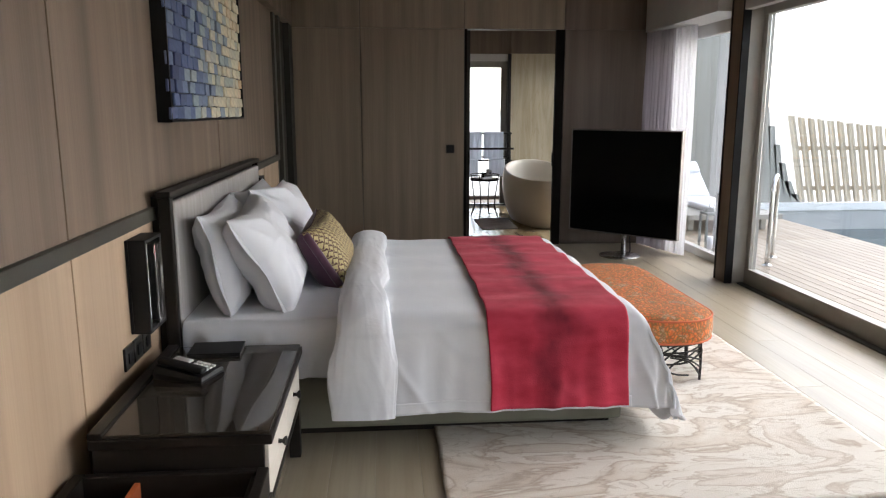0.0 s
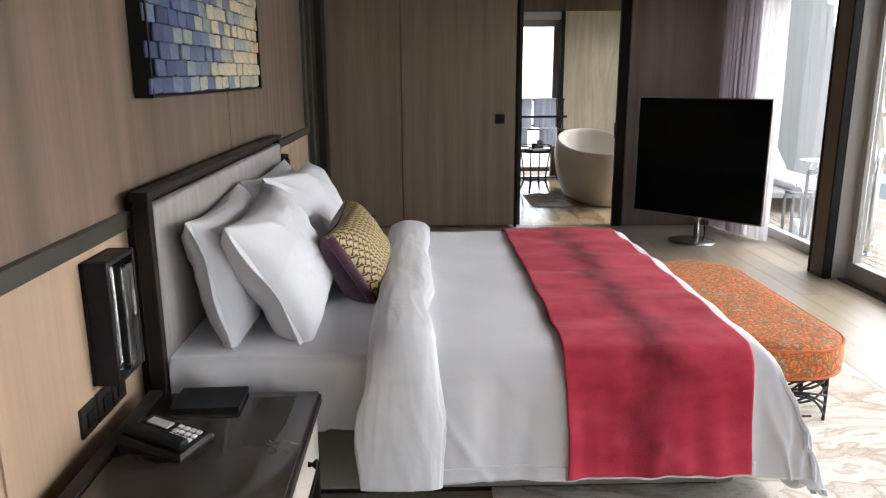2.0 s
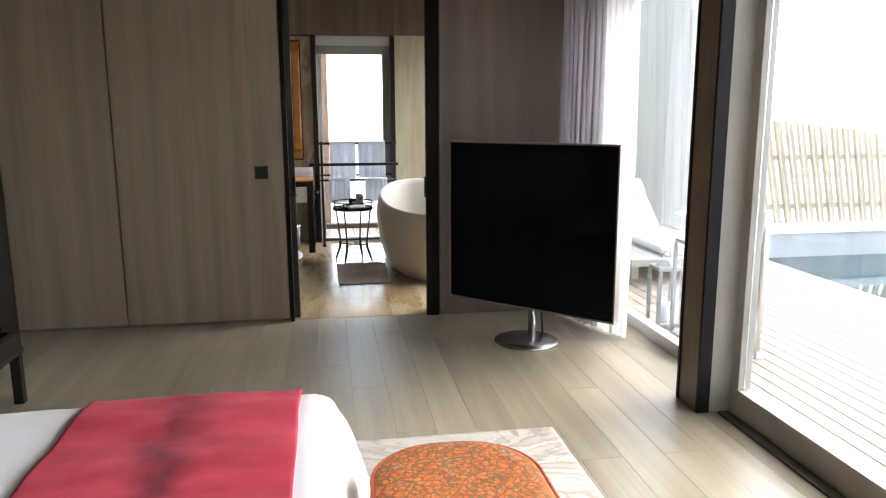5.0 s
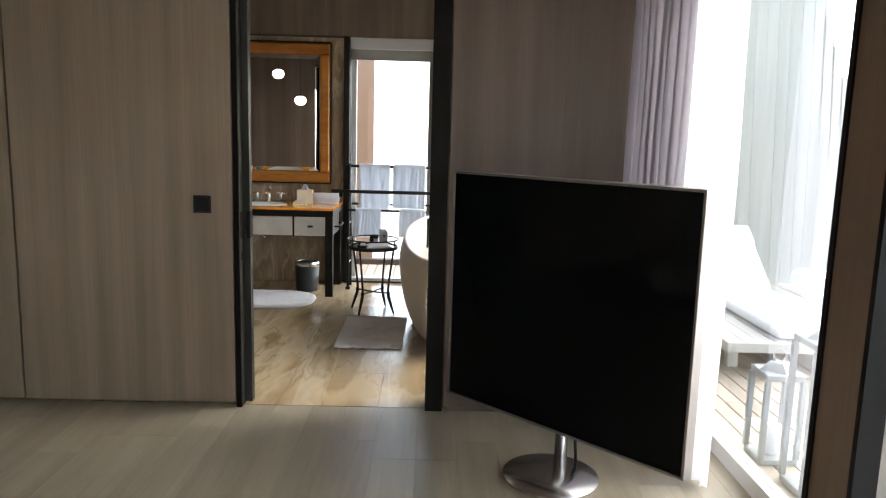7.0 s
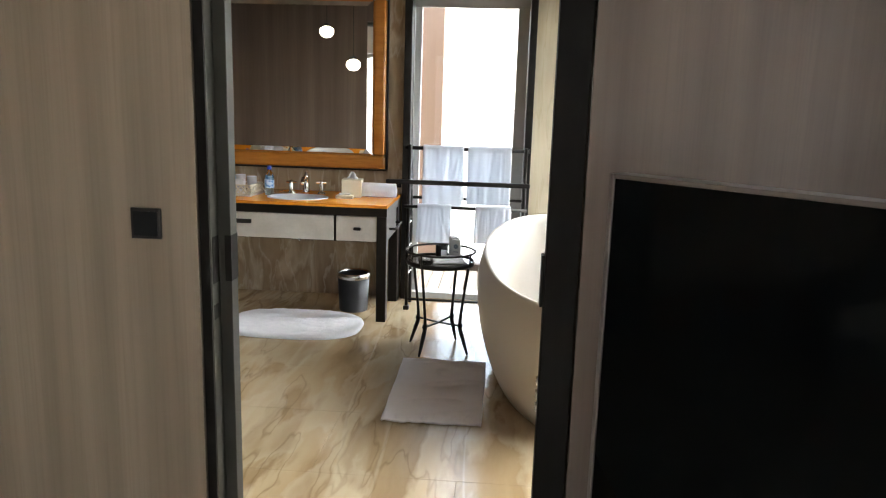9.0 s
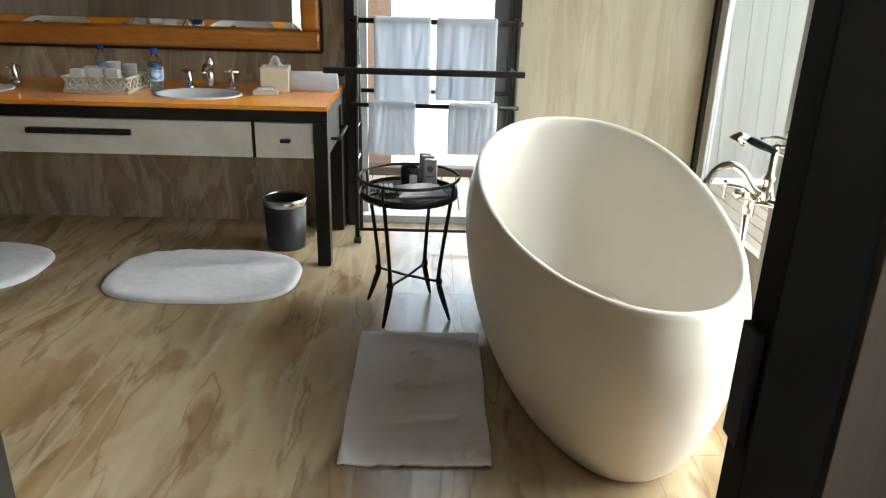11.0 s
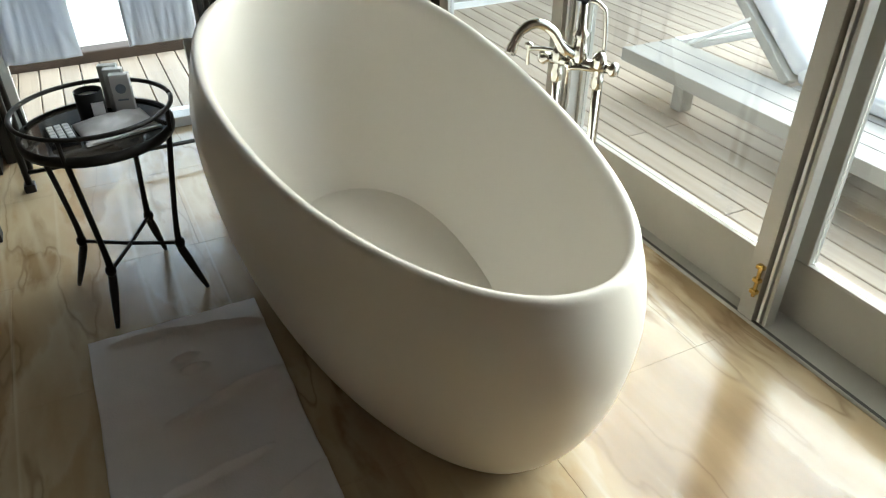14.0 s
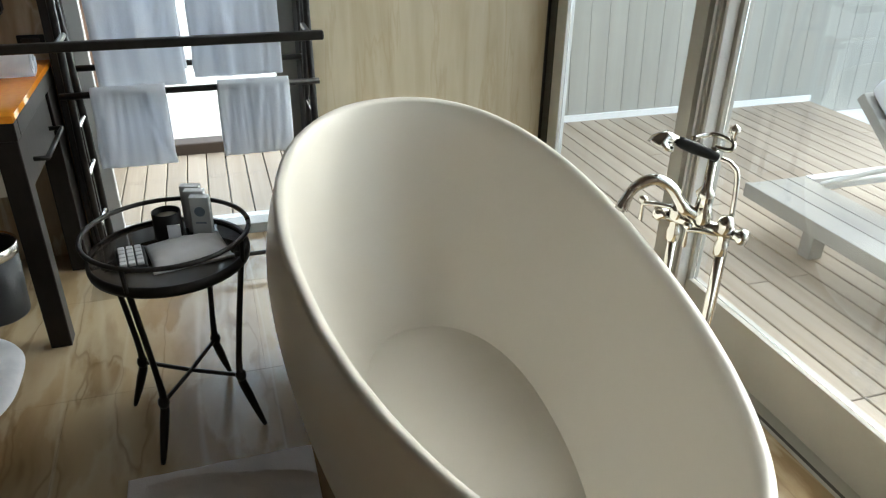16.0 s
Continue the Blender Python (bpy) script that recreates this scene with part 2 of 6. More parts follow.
def noise_fac(n, l, src, sc, detail=4, distort=0.0, rot=(0, 0, 0)):
    mp = n.new("ShaderNodeMapping")
    mp.inputs["Scale"].default_value, mp.inputs["Rotation"].default_value = sc, [radians(a) for a in rot]
    l.new(src, mp.inputs["Vector"])
    t = n.new("ShaderNodeTexNoise")
    t.inputs["Scale"].default_value, t.inputs["Detail"].default_value, t.inputs["Distortion"].default_value = 1.0, detail, distort
    l.new(mp.outputs[0], t.inputs["Vector"])
    return t.outputs["Fac"]


def ramp_of(n, l, fac, stops):
    r = n.new("ShaderNodeValToRGB")
    e = r.color_ramp.elements
    while len(e) < len(stops):
        e.new(0.5)
    for k, (pos, col) in enumerate(stops):
        e[k].position, e[k].color = pos, rgb(col)
    l.new(fac, r.inputs[0])
    return r.outputs[0]


def mix_of(n, l, fac, a, b, mode="MIX"):
    x = n.new("ShaderNodeMix")
    x.data_type, x.blend_type = "RGBA", mode
    if isinstance(fac, float):
        x.inputs["Factor"].default_value = fac
    else:
        l.new(fac, x.inputs["Factor"])
    for key, v in (("A", a), ("B", b)):
        if isinstance(v, tuple):
            x.inputs[key].default_value = rgb(v)
        else:
            l.new(v, x.inputs[key])
    return x.outputs["Result"]


# crimson runner: a dark dyed band runs across the bed
m, n, l, p, src, fine = nodes_of("crimson_wool", 0.85, 180, 0.35)
sep = n.new("ShaderNodeSeparateXYZ")
l.new(src, sep.inputs[0])
wob = noise_fac(n, l, src, (2.5, 5, 5), 5)
add = n.new("ShaderNodeMath")
add.operation = "MULTIPLY_ADD"
l.new(wob, add.inputs[0])
add.inputs[1].default_value = 0.24
l.new(sep.outputs["X"], add.inputs[2])
band = ramp_of(n, l, add.outputs[0], [(0.0, (0, 0, 0)), (0.79, (0.0, 0.0, 0.0)), (0.87, (0.75, 0.75, 0.75)), (0.9, (0.75, 0.75, 0.75)), (0.99, (0.0, 0.0, 0.0))])
spots = ramp_of(n, l, noise_fac(n, l, src, (7, 4, 4), 5), [(0.3, (0.3, 0.3, 0.3)), (0.62, (1, 1, 1))])
streak = mix_of(n, l, 1.0, band, spots, "MULTIPLY")
red = ramp_of(n, l, noise_fac(n, l, src, (4, 9, 9), 6), [(0.3, (0.42, 0.026, 0.054)), (0.7, (0.63, 0.068, 0.115))])
l.new(mix_of(n, l, streak, red, (0.075, 0.006, 0.014)), p.inputs["Base Color"])
p.inputs["Sheen Weight"].default_value = 0.05
p.inputs["Specular IOR Level"].default_value = 0.15
M["runner"] = m

# orange bench fabric with worn grey and olive patches
m, n, l, p, src, fine = nodes_of("orange_patterned_weave", 0.85, 120, 0.6)
org = ramp_of(n, l, noise_fac(n, l, src, (30, 30, 30), 3), [(0.3, (0.55, 0.1, 0.02)), (0.7, (0.76, 0.22, 0.05))])
patch = ramp_of(n, l, noise_fac(n, l, src, (11, 9, 11), 7, 1.2), [(0.57, (0, 0, 0)), (0.64, (0.8, 0.8, 0.8))])
patch2 = ramp_of(n, l, noise_fac(n, l, src, (50, 40, 50), 6, 2.2), [(0.55, (0, 0, 0)), (0.6, (0.9, 0.9, 0.9))])
col = mix_of(n, l, patch, org, (0.37, 0.28, 0.19))
twig = n.new("ShaderNodeTexVoronoi")
twig.feature = "DISTANCE_TO_EDGE"
twig.inputs["Scale"].default_value = 38
tw = n.new("ShaderNodeVectorMath")
tw.operation = "MULTIPLY_ADD"
tn = n.new("ShaderNodeTexNoise")
tn.inputs["Scale"].default_value = 18
l.new(src, tn.inputs["Vector"])
l.new(tn.outputs["Color"], tw.inputs[0])
tw.inputs[1].default_value = (0.06, 0.06, 0.06)
l.new(src, tw.inputs[2])
l.new(tw.outputs[0], twig.inputs["Vector"])
lines = ramp_of(n, l, twig.outputs["Distance"], [(0.06, (0.85, 0.85, 0.85)), (0.17, (0, 0, 0))])
col = mix_of(n, l, lines, col, (0.2, 0.085, 0.025))
l.new(mix_of(n, l, patch2, col, (0.2, 0.14, 0.04)), p.inputs["Base Color"])
M["bench_fabric"] = m
M["piping"] = mat("orange_red_cord", (0.5, 0.1, 0.04), (0.6, 0.15, 0.06), rough=0.8, bump=0.2)

# gold cushion front with dark trefoil outlines
m, n, l, p, src, fine = nodes_of("gold_trefoil_brocade", 0.7, 200, 0.4)


def calc(op, a, b=0.0):
    x = n.new("ShaderNodeMath")
    x.operation = op
    for k, v in enumerate((a, b)):
        if isinstance(v, (int, float)):
            x.inputs[k].default_value = v
        else:
            l.new(v, x.inputs[k])
    return x.outputs[0]


sep = n.new("ShaderNodeSeparateXYZ")
l.new(src, sep.inputs[0])
gy, gz = calc("MULTIPLY", sep.outputs["Y"], 26.0), calc("MULTIPLY", sep.outputs["Z"], 44.0)
gz = calc("ADD", gz, calc("MULTIPLY", calc("SINE", calc("MULTIPLY", gy, 12.566)), 0.16))
row = calc("FLOOR", gz)
fy = calc("SUBTRACT", calc("FRACT", calc("ADD", gy, calc("MULTIPLY", calc("FLOORED_MODULO", row, 2.0), 0.5))), 0.5)
fz = calc("FRACT", gz)
reach = calc("SQRT", calc("ADD", calc("MULTIPLY", fy, fy), calc("MULTIPLY", calc("MULTIPLY", fz, fz), 0.3)))
lines = ramp_of(n, l, calc("ABSOLUTE", calc("SUBTRACT", reach, 0.4)), [(0.06, (1, 1, 1)), (0.12, (0, 0, 0))])
gold = ramp_of(n, l, fine, [(0.3, (0.42, 0.33, 0.13)), (0.7, (0.58, 0.49, 0.27))])
l.new(mix_of(n, l, lines, gold, (0.07, 0.022, 0.02)), p.inputs["Base Color"])
M["gold_pattern"] = m

# marbled rug
m, n, l, p, src, fine = nodes_of("marbled_wool_pile", 0.95, 220, 1.0)
v1 = noise_fac(n, l, src, (1.1, 2.6, 1), 6, 1.6, (0, 0, 14))
c1 = ramp_of(n, l, v1, [(0.36, (0.74, 0.69, 0.62)), (0.43, (0.63, 0.55, 0.465)), (0.455, (0.43, 0.345, 0.27)), (0.475, (0.72, 0.67, 0.6)), (0.56, (0.76, 0.72, 0.66)), (0.575, (0.5, 0.42, 0.345)), (0.6, (0.68, 0.61, 0.54)), (0.7, (0.77, 0.73, 0.68))])
v2 = ramp_of(n, l, noise_fac(n, l, src, (3.2, 9, 1), 6, 1.8, (0, 0, 10)), [(0.475, (0, 0, 0)), (0.497, (0.6, 0.6, 0.6)), (0.515, (0, 0, 0))])
c2 = mix_of(n, l, v2, c1, (0.4, 0.32, 0.25))
l.new(mix_of(n, l, 0.2, c2, ramp_of(n, l, fine, [(0.3, (0.4, 0.36, 0.32)), (0.7, (0.78, 0.74, 0.69))])), p.inputs["Base Color"])
M["rug"] = m

# mosaic tiles: blue on one side, cream on the other, by the tile's own place
m, n, l, p, src, fine = nodes_of("painted_mosaic", 0.55, 60, 0.3)
info = n.new("ShaderNodeObjectInfo")
sep = n.new("ShaderNodeSeparateXYZ")
l.new(info.outputs["Location"], sep.inputs[0])
pos = n.new("ShaderNodeMapRange")
pos.inputs["From Min"].default_value, pos.inputs["From Max"].default_value = 3.35, 5.05
l.new(sep.outputs["Y"], pos.inputs["Value"])
hgt = n.new("ShaderNodeMath")
hgt.operation = "MULTIPLY_ADD"
l.new(info.outputs["Random"], hgt.inputs[0])
hgt.inputs[1].default_value = 0.62
l.new(pos.outputs[0], hgt.inputs[2])
half = n.new("ShaderNodeMath")
half.operation = "MULTIPLY"
l.new(hgt.outputs[0], half.inputs[0])
half.inputs[1].default_value = 0.617
tone = ramp_of(n, l, half.outputs[0], [(0.08, (0.035, 0.05, 0.13)), (0.25, (0.09, 0.13, 0.26)), (0.4, (0.19, 0.25, 0.34)), (0.5, (0.32, 0.38, 0.39)), (0.62, (0.6, 0.55, 0.39)), (0.8, (0.72, 0.64, 0.46)), (0.97, (0.62, 0.4, 0.2))])
brush = ramp_of(n, l, noise_fac(n, l, src, (6, 8, 26), 3), [(0.3, (0.72, 0.72, 0.74)), (0.7, (1, 1, 1))])
l.new(mix_of(n, l, 1.0, tone, brush, "MULTIPLY"), p.inputs["Base Color"])
M["mosaic"] = m


# veined stones
def stone(name, cols, sc, rot, rough, vein, vein_mix, dist=1.2):
    m, n, l, p, src, fine = nodes_of(name, rough, 60, 0.02)
    info = n.new("ShaderNodeObjectInfo")
    sh = n.new("ShaderNodeVectorMath")
    sh.operation = "MULTIPLY_ADD"
    l.new(info.outputs["Location"], sh.inputs[0])
    sh.inputs[1].default_value = (1.0, 1.0, 1.0)
    l.new(src, sh.inputs[2])
    s2 = sh.outputs[0]
    big = ramp_of(n, l, noise_fac(n, l, s2, sc, 8, dist, rot), cols)
    thin = ramp_of(n, l, noise_fac(n, l, s2, tuple(1.9 * k for k in sc), 9, dist * 1.5, rot), [(0.475, (0, 0, 0)), (0.5, (vein_mix,) * 3), (0.525, (0, 0, 0))])
    cloud = ramp_of(n, l, noise_fac(n, l, s2, (1.1, 1.1, 1.1), 3), [(0.3, (0.78, 0.78, 0.78)), (0.7, (1, 1, 1))])
    c = mix_of(n, l, thin, big, vein)
    l.new(mix_of(n, l, 1.0, c, cloud, "MULTIPLY"), p.inputs["Base Color"])
    return m


# polished floor marble: warped bands, cloudy cells with crisp edges, pale and brown hairline veins
m, n, l, p, src, fine = nodes_of("brown_veined_marble", 0.13, 60, 0.015)
p.inputs["Specular IOR Level"].default_value = 0.55
info = n.new("ShaderNodeObjectInfo")
sh = n.new("ShaderNodeVectorMath")
sh.operation = "ADD"
l.new(info.outputs["Location"], sh.inputs[0])
l.new(src, sh.inputs[1])
swirl = n.new("ShaderNodeTexNoise")
swirl.inputs["Scale"].default_value, swirl.inputs["Detail"].default_value, swirl.inputs["Roughness"].default_value = 1.6, 6, 0.5
l.new(sh.outputs[0], swirl.inputs["Vector"])
wp = n.new("ShaderNodeVectorMath")
wp.operation = "MULTIPLY_ADD"
l.new(swirl.outputs["Color"], wp.inputs[0])
wp.inputs[1].default_value = (0.14, 0.14, 0.0)
l.new(sh.outputs[0], wp.inputs[2])
ws = wp.outputs[0]
gloss = n.new("ShaderNodeMapRange")
gloss.inputs["From Min"].default_value, gloss.inputs["From Max"].default_value = 0.35, 0.65
gloss.inputs["To Min"].default_value, gloss.inputs["To Max"].default_value = 0.11, 0.27
l.new(swirl.outputs["Fac"], gloss.inputs["Value"])
l.new(gloss.outputs[0], p.inputs["Roughness"])
band = ramp_of(n, l, noise_fac(n, l, ws, (2.3, 0.5, 1.0), 8, 0.0, (0, 0, -24)), [(0.3, (0.17, 0.112, 0.058)), (0.42, (0.31, 0.218, 0.122)), (0.49, (0.43, 0.325, 0.195)), (0.55, (0.47, 0.372, 0.236)), (0.585, (0.29, 0.205, 0.115)), (0.72, (0.43, 0.33, 0.2))])
blotch = ramp_of(n, l, noise_fac(n, l, ws, (3.4, 1.1, 3), 10, 0.1, (0, 0, -24)), [(0.49, (0, 0, 0)), (0.52, (0.5, 0.5, 0.5)), (0.62, (0.12, 0.12, 0.12)), (0.68, (0.0, 0.0, 0.0))])
pale = ramp_of(n, l, noise_fac(n, l, sh.outputs[0], (3.0, 0.2, 2), 1.5, 0.0, (0, 0, -24)), [(0.488, (0, 0, 0)), (0.499, (0.36, 0.36, 0.36)), (0.502, (0.36, 0.36, 0.36)), (0.508, (0, 0, 0))])
rust = ramp_of(n, l, noise_fac(n, l, ws, (5.0, 0.8, 3), 3, 0.0, (0, 0, -24)), [(0.53, (0, 0, 0)), (0.548, (0.5, 0.5, 0.5)), (0.556, (0.1, 0.1, 0.1)), (0.575, (0, 0, 0))])
c1 = mix_of(n, l, blotch, band, (0.54, 0.46, 0.33))
c1 = mix_of(n, l, rust, c1, (0.15, 0.09, 0.04))
c1 = mix_of(n, l, pale, c1, (0.58, 0.5, 0.37))
hue = n.new("ShaderNodeHueSaturation")
hue.inputs["Saturation"].default_value, hue.inputs["Value"].default_value = 1.06, 0.97
l.new(c1, hue.inputs["Color"])
l.new(hue.outputs[0], p.inputs["Base Color"])
M["marble_floor"] = m
M["marble_wall"] = stone("brown_veined_marble_wall", [(0.32, (0.26, 0.185, 0.115)), (0.46, (0.46, 0.355, 0.235)), (0.5, (0.38, 0.285, 0.185)), (0.56, (0.56, 0.46, 0.33)), (0.6, (0.36, 0.265, 0.17)), (0.7, (0.52, 0.42, 0.29))], (3.4, 3.4, 0.8), (0, 28, 0), 0.18, (0.7, 0.64, 0.52), 0.42, 0.35)
M["travertine"] = stone("cream_travertine", [(0.3, (0.58, 0.49, 0.33)), (0.45, (0.68, 0.6, 0.44)), (0.55, (0.58, 0.49, 0.33)), (0.7, (0.74, 0.675, 0.53))], (5.0, 5.0, 0.55), (0, 5, 0), 0.22, (0.48, 0.36, 0.2), 0.3, 0.25)
M["bezel"] = mat("silver_grey_metal", (0.2, 0.18, 0.175), (0.25, 0.225, 0.22), rough=0.35, metal=0.7, bump=0.0)
M["glass_dark"] = mat("smoked_glass", (0.03, 0.025, 0.02), (0.042, 0.035, 0.028), rough=0.05, spec=0.35, bump=0.0)
M["amber"] = mat("amber_glass_counter", (0.84, 0.25, 0.016), (0.92, 0.38, 0.045), rough=0.04, spec=0.8, bump=0.0, scale=(3, 3, 3), c=(0.6, 0.15, 0.015))
M["burnished"] = mat("burnished_amber_wood", (0.36, 0.125, 0.02), (0.52, 0.21, 0.042), rough=0.22, bump=0.05, c=(0.2, 0.065, 0.014), scale=(1.5, 6, 6), fine=(9, 60, 60), fine_mix=0.35)
M["mirror"] = mat("mirror_silver", (0.88, 0.88, 0.87), rough=0.01, metal=1.0, bump=0.0)
M["orange_lining"] = mat("burnt_orange_lining", (0.4, 0.09, 0.025), (0.5, 0.13, 0.04), rough=0.6, bump=0.1)
M["dark_lining"] = mat("dark_red_brown_lining", (0.09, 0.024, 0.012), (0.13, 0.036, 0.018), rough=0.6, bump=0.1)
M["cream_box"] = mat("cream_lacquer", (0.68, 0.62, 0.48), (0.74, 0.68, 0.54), rough=0.45, bump=0.05)
M["bottle"] = glass("bottle_plastic", (0.75, 0.87, 0.95), 0.03, 1.3)
M["bottle_label"] = mat("blue_print", (0.12, 0.3, 0.6), (0.55, 0.7, 0.85), rough=0.4, bump=0.0, scale=(40, 40, 40), spread=(0.45, 0.55))
M["blue_cap"] = mat("blue_plastic", (0.02, 0.06, 0.4), rough=0.4, bump=0.0)
M["bin"] = mat("dark_blue_black_leatherette", (0.012, 0.014, 0.018), (0.02, 0.022, 0.027), rough=0.45, bump=0.2)
M["shag"] = mat("white_shag", (0.8, 0.82, 0.9), (0.88, 0.9, 0.97), rough=1.0, bump=0.6, scale=(30, 30, 30), fine=(260, 260, 260), sheen=0.4)
M["grey_carton"] = mat("pale_grey_card", (0.5, 0.52, 0.54), (0.56, 0.58, 0.6), rough=0.6, bump=0.03)
M["blue_grey"] = mat("blue_grey_print", (0.16, 0.2, 0.26), rough=0.6, bump=0.0)
M["pouch"] = mat("frosted_plastic", (0.5, 0.5, 0.52), (0.6, 0.6, 0.62), rough=0.3, bump=0.1)
M["glow"] = bpy.data.materials.new("lit_cut_glass")
M["glow"].use_nodes = True
M["glow"].node_tree.nodes["Principled BSDF"].inputs["Emission Color"].default_value = (1.0, 0.9, 0.74, 1)
M["glow"].node_tree.nodes["Principled BSDF"].inputs["Emission Strength"].default_value = 1.2
M["lamp_glass"] = glass("ribbed_lamp_glass", (0.95, 0.96, 0.95), 0.1)


# ---- building helpers ----
def part(name, bm, material, parent=None, label="", smooth=False):
    me = bpy.data.meshes.new(name)
    bm.normal_update()
    bm.to_mesh(me)
    bm.free()
    me.materials.append(material)
    if smooth:
        for f in me.polygons:
            f.use_smooth = True
    ob = new(name, me)
    ob.parent = parent
    if label:
        ob["label"] = label
    return ob


def thing(name, at, label, category, group="", kind=""):
    ob = new(name)
    ob.empty_display_size = 0.1
    ob.matrix_basis = at if isinstance(at, Matrix) else Matrix.Translation(at)
    return tagged(ob, label, category, group, kind)


def box(x0, x1, y0, y1, z0, z1, bevel=0.0, bm=None, seg=2):
    own = bmesh.new()
    bmesh.ops.create_cube(own, size=1, matrix=Matrix.Translation(((x0 + x1) / 2, (y0 + y1) / 2, (z0 + z1) / 2)) @ Matrix.Diagonal((x1 - x0, y1 - y0, z1 - z0, 1)))
    if bevel:
        bmesh.ops.bevel(own, geom=own.edges[:], offset=bevel, segments=seg, affect="EDGES", profile=0.5)
    return own if bm is None else join(bm, own)


def join(bm, other, m=None):
    me = bpy.data.meshes.new("tmp")
    other.to_mesh(me)
    other.free()
    if m is not None:
        me.transform(m)
    bm.from_mesh(me)
    bpy.data.meshes.remove(me)
    return bm


def moved(bm, m):
    bmesh.ops.transform(bm, matrix=m, verts=bm.verts[:])
    return bm


def rings(loops, close_u=True, cap0=False, cap1=False):
    """A skin over a list of point loops."""
    bm = bmesh.new()
    vs = [[bm.verts.new(p) for p in loop] for loop in loops]
    n = len(vs[0])
    for a, b in zip(vs, vs[1:]):
        for i in range(n if close_u else n - 1):
            j = (i + 1) % n
            bm.faces.new((a[i], a[j], b[j], b[i]))
    if cap0:
        bm.faces.new(vs[0][::-1])
    if cap1:
        bm.faces.new(vs[-1])
    bmesh.ops.recalc_face_normals(bm, faces=bm.faces[:])
    return bm


def lathe(profile, seg=32, cap0=False, cap1=False):
    """A turned body: profile is a list of (radius, height)."""
    return rings([[(r * math.cos(2 * math.pi * i / seg), r * math.sin(2 * math.pi * i / seg), z) for i in range(seg)] for r, z in profile], True, cap0, cap1)


def sweep(points, radius, seg=8, bm=None):
    """A round bar along points; radius a number or one for each point."""
    pts = [Vector(p) for p in points]
    rad = radius if isinstance(radius, (list, tuple)) else [radius] * len(pts)
    loops, side = [], None
    for i, p in enumerate(pts):
        d = (pts[min(i + 1, len(pts) - 1)] - pts[max(i - 1, 0)]).normalized()
        if side is None:
            side = d.orthogonal().normalized()
        side = (side - d * side.dot(d)).normalized()
        up = d.cross(side)
        loops.append([p + (side * math.cos(2 * math.pi * k / seg) + up * math.sin(2 * math.pi * k / seg)) * rad[i] for k in range(seg)])
    own = rings(loops, True, True, True)
    return own if bm is None else join(bm, own)


def bend(points, steps=6):
    """A smooth run through points."""
    pts = [Vector(p) for p in points]
    out = []
    for i in range(len(pts) - 1):
        a, b, c, d = pts[max(i - 1, 0)], pts[i], pts[i + 1], pts[min(i + 2, len(pts) - 1)]
        for k in range(steps):
            t = k / steps
            out.append(0.5 * ((2 * b) + (c - a) * t + (2 * a - 5 * b + 4 * c - d) * t * t + (3 * b - a - 3 * c + d) * t ** 3))
    return out + [pts[-1]]


def sheet(fn, nu, nv, thick=0.0):
    """A surface from fn(u, v) over the unit square; thick gives it a back."""
    bm = bmesh.new()
    vs = [[bm.verts.new(fn(i / nu, j / nv)) for j in range(nv + 1)] for i in range(nu + 1)]
    for i in range(nu):
        for j in range(nv):
            bm.faces.new((vs[i][j], vs[i + 1][j], vs[i + 1][j + 1], vs[i][j + 1]))
    if thick:
        bm.normal_update()
        back = [[bm.verts.new(v.co - v.normal * thick) for v in row] for row in vs]
        for i in range(nu):
            for j in range(nv):
                bm.faces.new((back[i][j], back[i][j + 1], back[i + 1][j + 1], back[i + 1][j]))
        rim = [(i, 0) for i in range(nu)] + [(nu, j) for j in range(nv)] + [(i, nv) for i in range(nu, 0, -1)] + [(0, j) for j in range(nv, 0, -1)]
        for (i, j), (k, m) in zip(rim, rim[1:] + rim[:1]):
            bm.faces.new((vs[k][m], vs[i][j], back[i][j], back[k][m]))
    bmesh.ops.recalc_face_normals(bm, faces=bm.faces[:])
    return bm


def structure(name, bm, material, label, category, smooth=False):
    return tagged(part(name, bm, material, None, "", smooth), label, category, "", "structure")


def wave(x, y, z=0.0, f=1.0):
    return noise.noise(Vector((x * f, y * f, z * f)))


# ---- plan ----
WEST, NORTH, EAST = -1.0, 7.98, 3.15
SOUTH, TOP = -2.6, 2.75
DOOR_L, DOOR_R, DOOR_TOP = 0.945, 1.885, 2.34
BATH_N, BATH_W, BATH_E, BATH_S = 11.34, -1.7, 3.03, 8.14
HEAD = 2.3

# floors
structure("floor", box(WEST - 0.2, 3.3, SOUTH - 0.2, 8.03, -0.12, -0.012), M["joint"], "limed oak plank floor of the bedroom", "floor")
structure("floor_bathroom", box(BATH_W - 0.2, 3.12, 8.03, BATH_N + 0.15, -0.12, -0.012), M["grout"], "polished veined marble tile floor of the bathroom", "floor")
# ceilings
structure("ceiling", box(WEST - 0.2, 3.4, SOUTH - 0.2, 8.14, TOP, TOP + 0.12), M["dark_ceiling"], "dark timber-clad bedroom ceiling", "ceiling")
structure("ceiling_bathroom", box(BATH_W - 0.2, 3.25, 8.14, BATH_N + 0.2, TOP, TOP + 0.12), M["veneer"], "timber-veneered bathroom ceiling", "ceiling")
